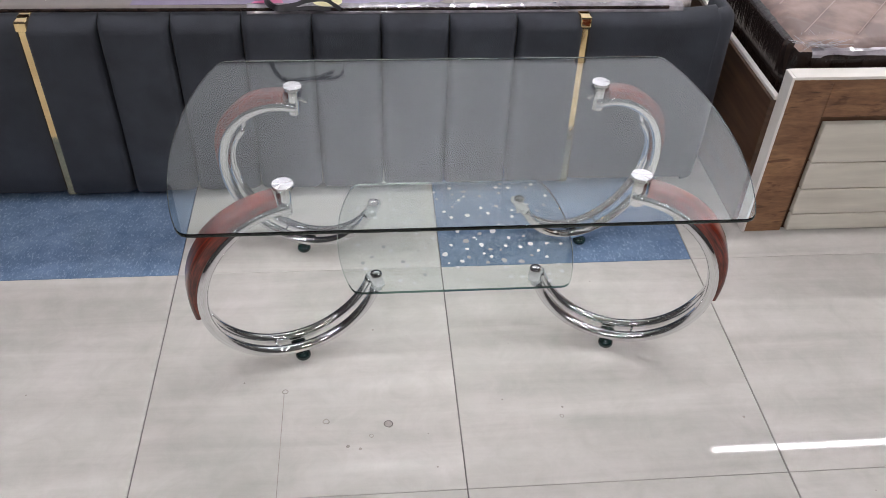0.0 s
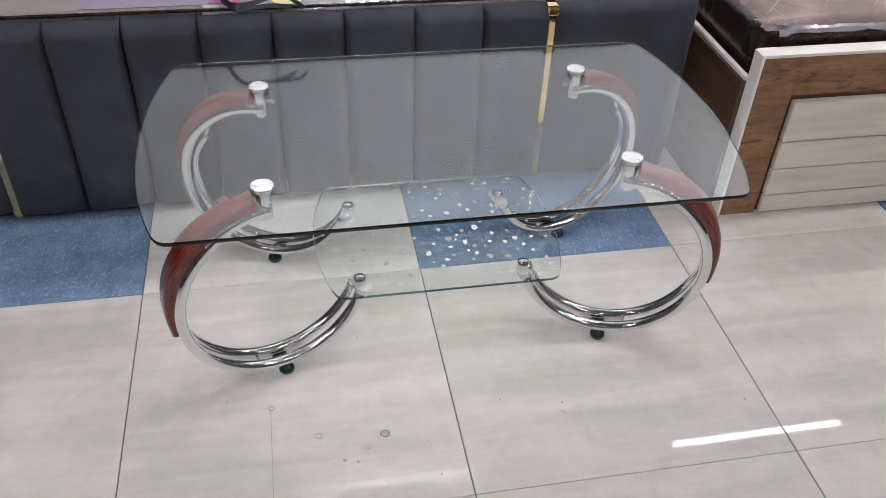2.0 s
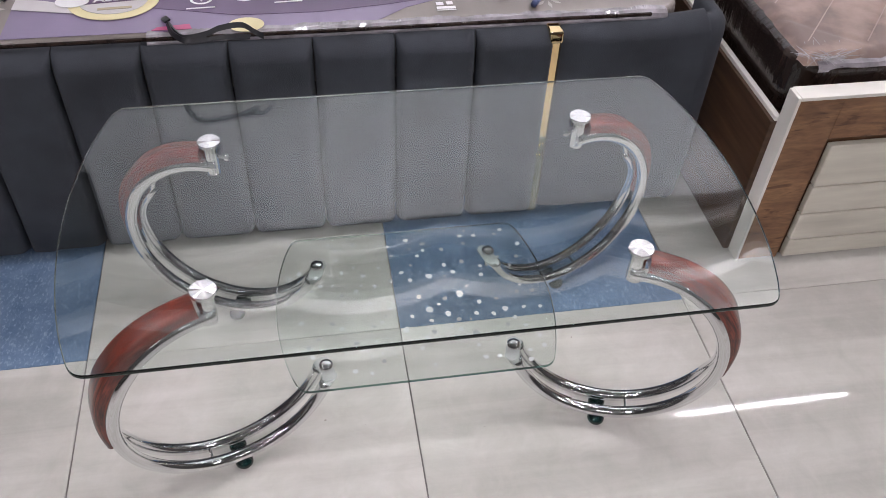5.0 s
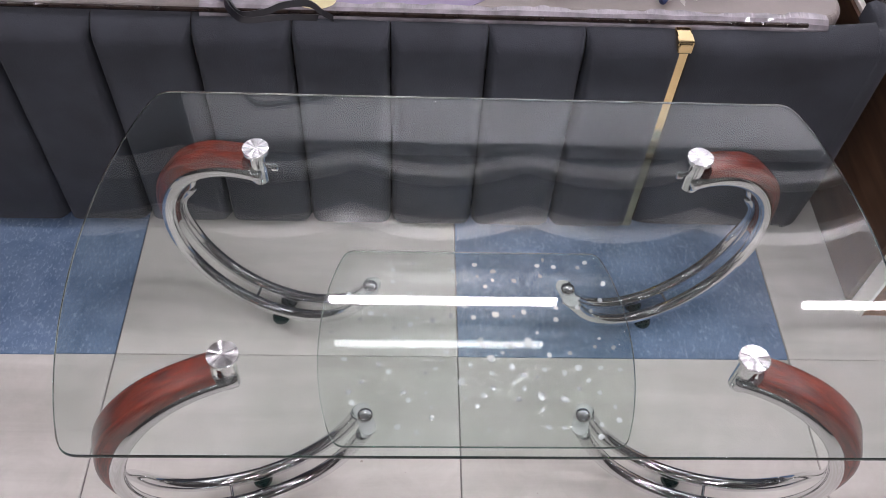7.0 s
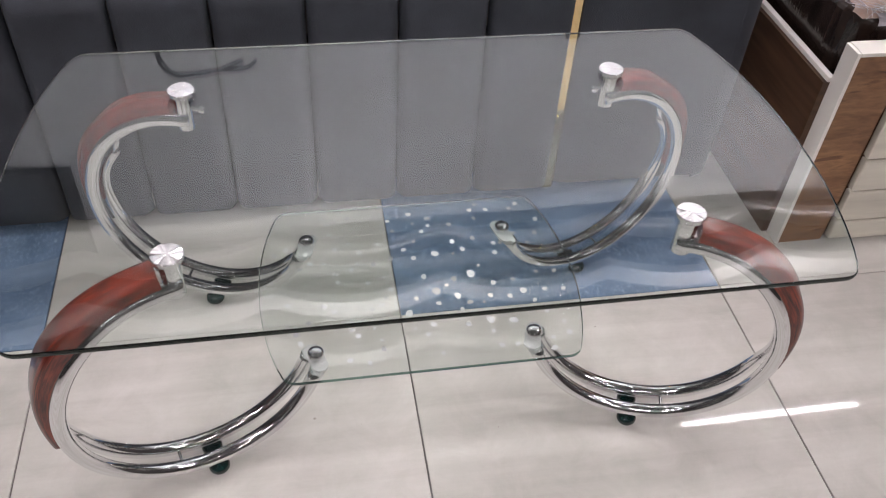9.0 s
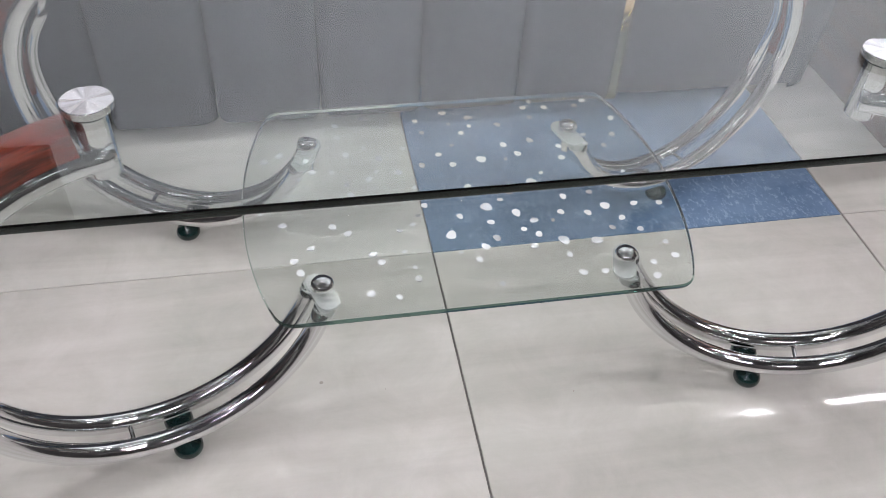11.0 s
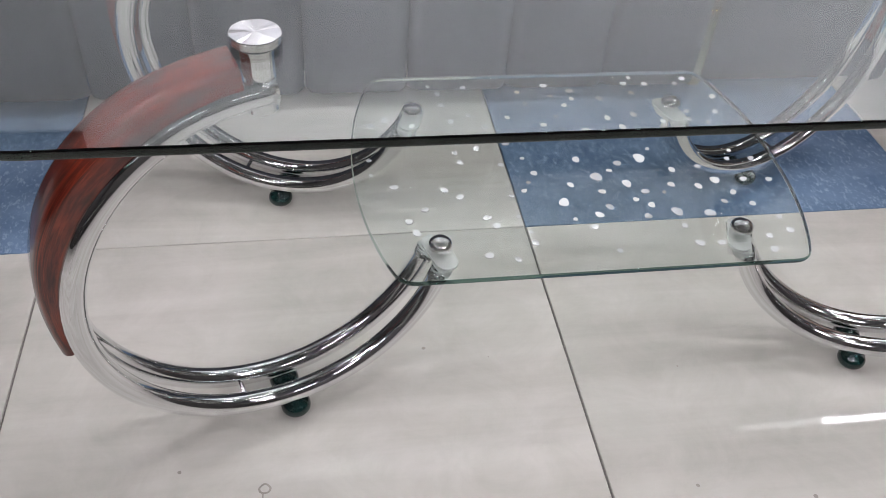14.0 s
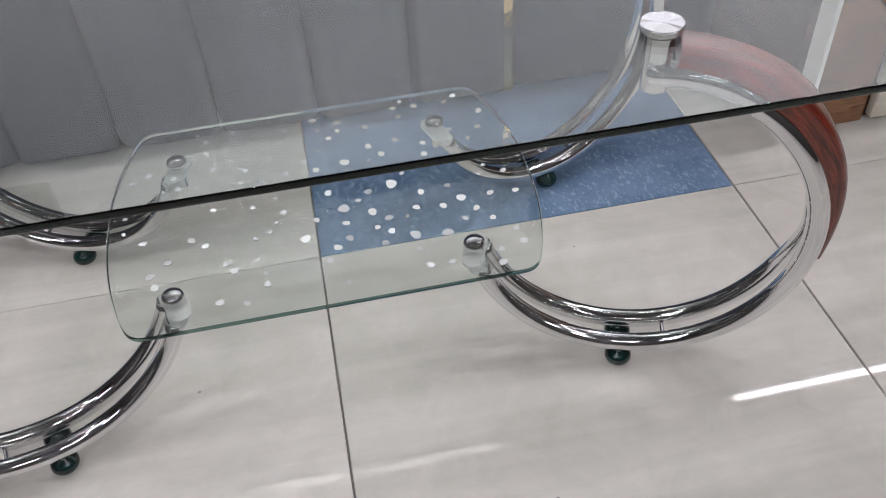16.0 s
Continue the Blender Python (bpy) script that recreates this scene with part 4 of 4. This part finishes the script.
# ---- frosted dots on the shelf ----
rd = random.Random(21)
dot_meshes = []
for k in range(8):
    n = 14
    ph, el = rd.uniform(0, 6), rd.uniform(0.75, 1.0)
    pts = []
    for i in range(n):
        a = 2 * math.pi * i / n
        r = 1 + 0.10 * math.sin(2 * a + ph) + 0.07 * math.sin(3 * a + 2 * ph)
        pts.append((r * math.cos(a), el * r * math.sin(a)))
    dot_meshes.append(mesh_of("frosted_dot", flat(pts, 0.0, 0.0005), M_FROST_THIN if k % 3 == 0 else M_FROST))
DOTS = ((0.033, 0.051), (0.083, 0.000), (0.022, -0.031), (0.054, -0.045), (-0.026, -0.072), (0.096, -0.096), (0.159, -0.046), (0.132, -0.101), (0.137, 0.148), (0.109, 0.150), (0.178, 0.147), (0.218, 0.115),
        (0.066, 0.076), (0.101, 0.081), (-0.003, 0.045), (-0.040, 0.048), (0.134, 0.065), (0.007, 0.002), (0.054, -0.008), (-0.011, -0.043), (0.022, -0.057), (0.023, -0.083), (0.056, -0.073), (0.071, -0.060),
        (0.105, -0.050), (0.115, -0.024), (0.148, -0.020), (0.194, -0.046), (0.096, -0.119), (0.156, -0.083), (0.187, -0.089), (0.219, -0.009), (0.208, -0.113), (0.008, -0.095), (0.061, -0.101), (0.103, -0.147),
        (0.127, -0.148), (-0.115, -0.091), (-0.107, -0.104), (-0.072, -0.133), (-0.123, -0.148), (-0.095, -0.156), (-0.198, -0.091), (-0.208, -0.034), (-0.136, 0.138), (-0.102, 0.151), (-0.035, 0.137), (0.033, 0.137))
placed = []
tries = 0
while len(placed) < 112 and tries < 9000:
    tries += 1
    if len(placed) < len(DOTS):
        x, y = DOTS[len(placed)]
        r = rd.uniform(0.0060, 0.0074) if len(placed) < 8 else rd.uniform(0.0036, 0.0050)
    else:
        x, y, r = rd.uniform(-0.235, 0.235), rd.uniform(-0.168, 0.168), rd.choice((0.0028, 0.0034, 0.0040, 0.0044, 0.0048))
        if abs(x) > 0.2135 + 0.034 * (1 - (y / 0.179) ** 2) - 0.012 or min((x + 0.0077 - sx * 0.163) ** 2 + (y + 0.0105 - sy * 0.118) ** 2 for sx in (1, -1) for sy in (1, -1)) < 0.0007:
            continue
        if any((x - a) ** 2 + (y - b) ** 2 < (r + c + 0.009) ** 2 for a, b, c in placed):
            continue
    placed.append((x, y, r))
    d = new("frosted_dot", dot_meshes[len(placed) % 8])
    d.parent = shelf
    d.matrix_basis = pose(x + 0.0077, y + 0.0150, SZ + 0.0002, 0, 0, rd.uniform(0, 360)) @ Matrix.Diagonal((r, r, 1, 1))

# ---- second glass table, only its corner in view ----
t2 = thing("glass_table", "clear glass table top on chrome stand", "table")
o2 = [Vector((p.x - 1.147, p.y + 0.345)) for p in bowed_outline(0.50, 0.40, 0.045, 0.05)]
g2 = part("tabletop", pane(o2, 0.401, 0.410), [M_GLASS, M_EDGE, M_EDGE_LIT], t2)
g2.visible_shadow = False
for lx, ly in ((-1.55, 0.0), (-0.95, 0.0), (-1.55, 0.5), (-0.95, 0.5)):
    part("table_leg", tube(bmesh.new(), [(lx, ly, 0), (lx, ly, 0.4005)], 0.016), M_CHROME, t2)

# ---- marks on the floor ----
fm = bmesh.new()
rs = random.Random(12)


def blot(cx, cy, r):
    n = 18
    ph = rs.uniform(0, 6)
    pts = [((cx + r * (1 + 0.09 * math.sin(2 * a + ph)) * math.cos(a)), (cy + r * (1 + 0.09 * math.cos(3 * a + ph)) * math.sin(a))) for a in (2 * math.pi * k / n for k in range(n))]
    if r < 0.0045 or r > 0.008:
        fm.faces.new([fm.verts.new((*p, 0.0006)) for p in pts])
        return
    outer = [fm.verts.new((*p, 0.0006)) for p in pts]
    inner = [fm.verts.new((cx + 0.66 * (p[0] - cx), cy + 0.66 * (p[1] - cy), 0.0006)) for p in pts]
    for k in range(n):
        l = (k + 1) % n
        fm.faces.new((outer[k], outer[l], inner[l], inner[k]))


for x, y, r in ((-0.137, 1.0527, 0.009), (0.2012, 1.0533, 0.0045), (-0.170, 1.027, 0.0045), (-0.214, 1.005, 0.0035), (-0.191, 0.998, 0.0032), (-0.256, 1.065, 0.0065), (-0.338, 1.143, 0.006), (0.56, 1.03, 0.003), (-0.05, 0.95, 0.002), (0.09, 1.10, 0.002), (-0.42, 1.17, 0.002), (0.206, 1.075, 0.0025), (-0.162, 1.304, 0.0022)):
    blot(x, y, r)
for k in range(26):
    blot(rs.uniform(-0.9, 1.1), rs.uniform(0.4, 1.45), rs.uniform(0.0006, 0.0016))
solid("floor_marks", fm, M_STAIN, "small dirt spots on the polished tiles", "dirt", "stuff")
solid("floor_spot", ring_mark(-0.137, 1.0527, 0.0088, 0.0084, 0.0018, 0.0008), M_DIRT, "small dark dirt ring on a polished tile", "dirt", "stuff")
sm = bmesh.new()
box(sm, -0.3405, -0.3392, 0.60, 1.138, 0.0002, 0.0009)
solid("floor_scratch", sm, M_STAIN, "dark hairline scratch across a floor tile", "scratch", "stuff")

# ---- floor tiles ----
def tile_mesh(name, mat):
    bm = boxed(-TX / 2 + 0.0012, TX / 2 - 0.0012, -TY / 2 + 0.0005, TY / 2 - 0.0005, -0.012, 0, 0.0008, 1)
    return mesh_of(name, bm, mat)


beige, blue = tile_mesh("tile", M_BEIGE), tile_mesh("blue_tile", M_BLUE)
for i in range(-7, 7):
    for j in range(-8, 17):
        xc, yc = (i + 0.5) * TX, 1.5 + (j + 0.5) * TY
        if not (X0 < xc - 0.3 and xc + 0.3 < X1 and Y0 < yc - 0.31 and yc + 0.31 < Y1):
            continue
        is_blue = j == 0 and i % 2 == 0
        t = new("blue_tile" if is_blue else "tile", blue if is_blue else beige)
        t.location = (xc, yc, 0)
        t.parent = floor
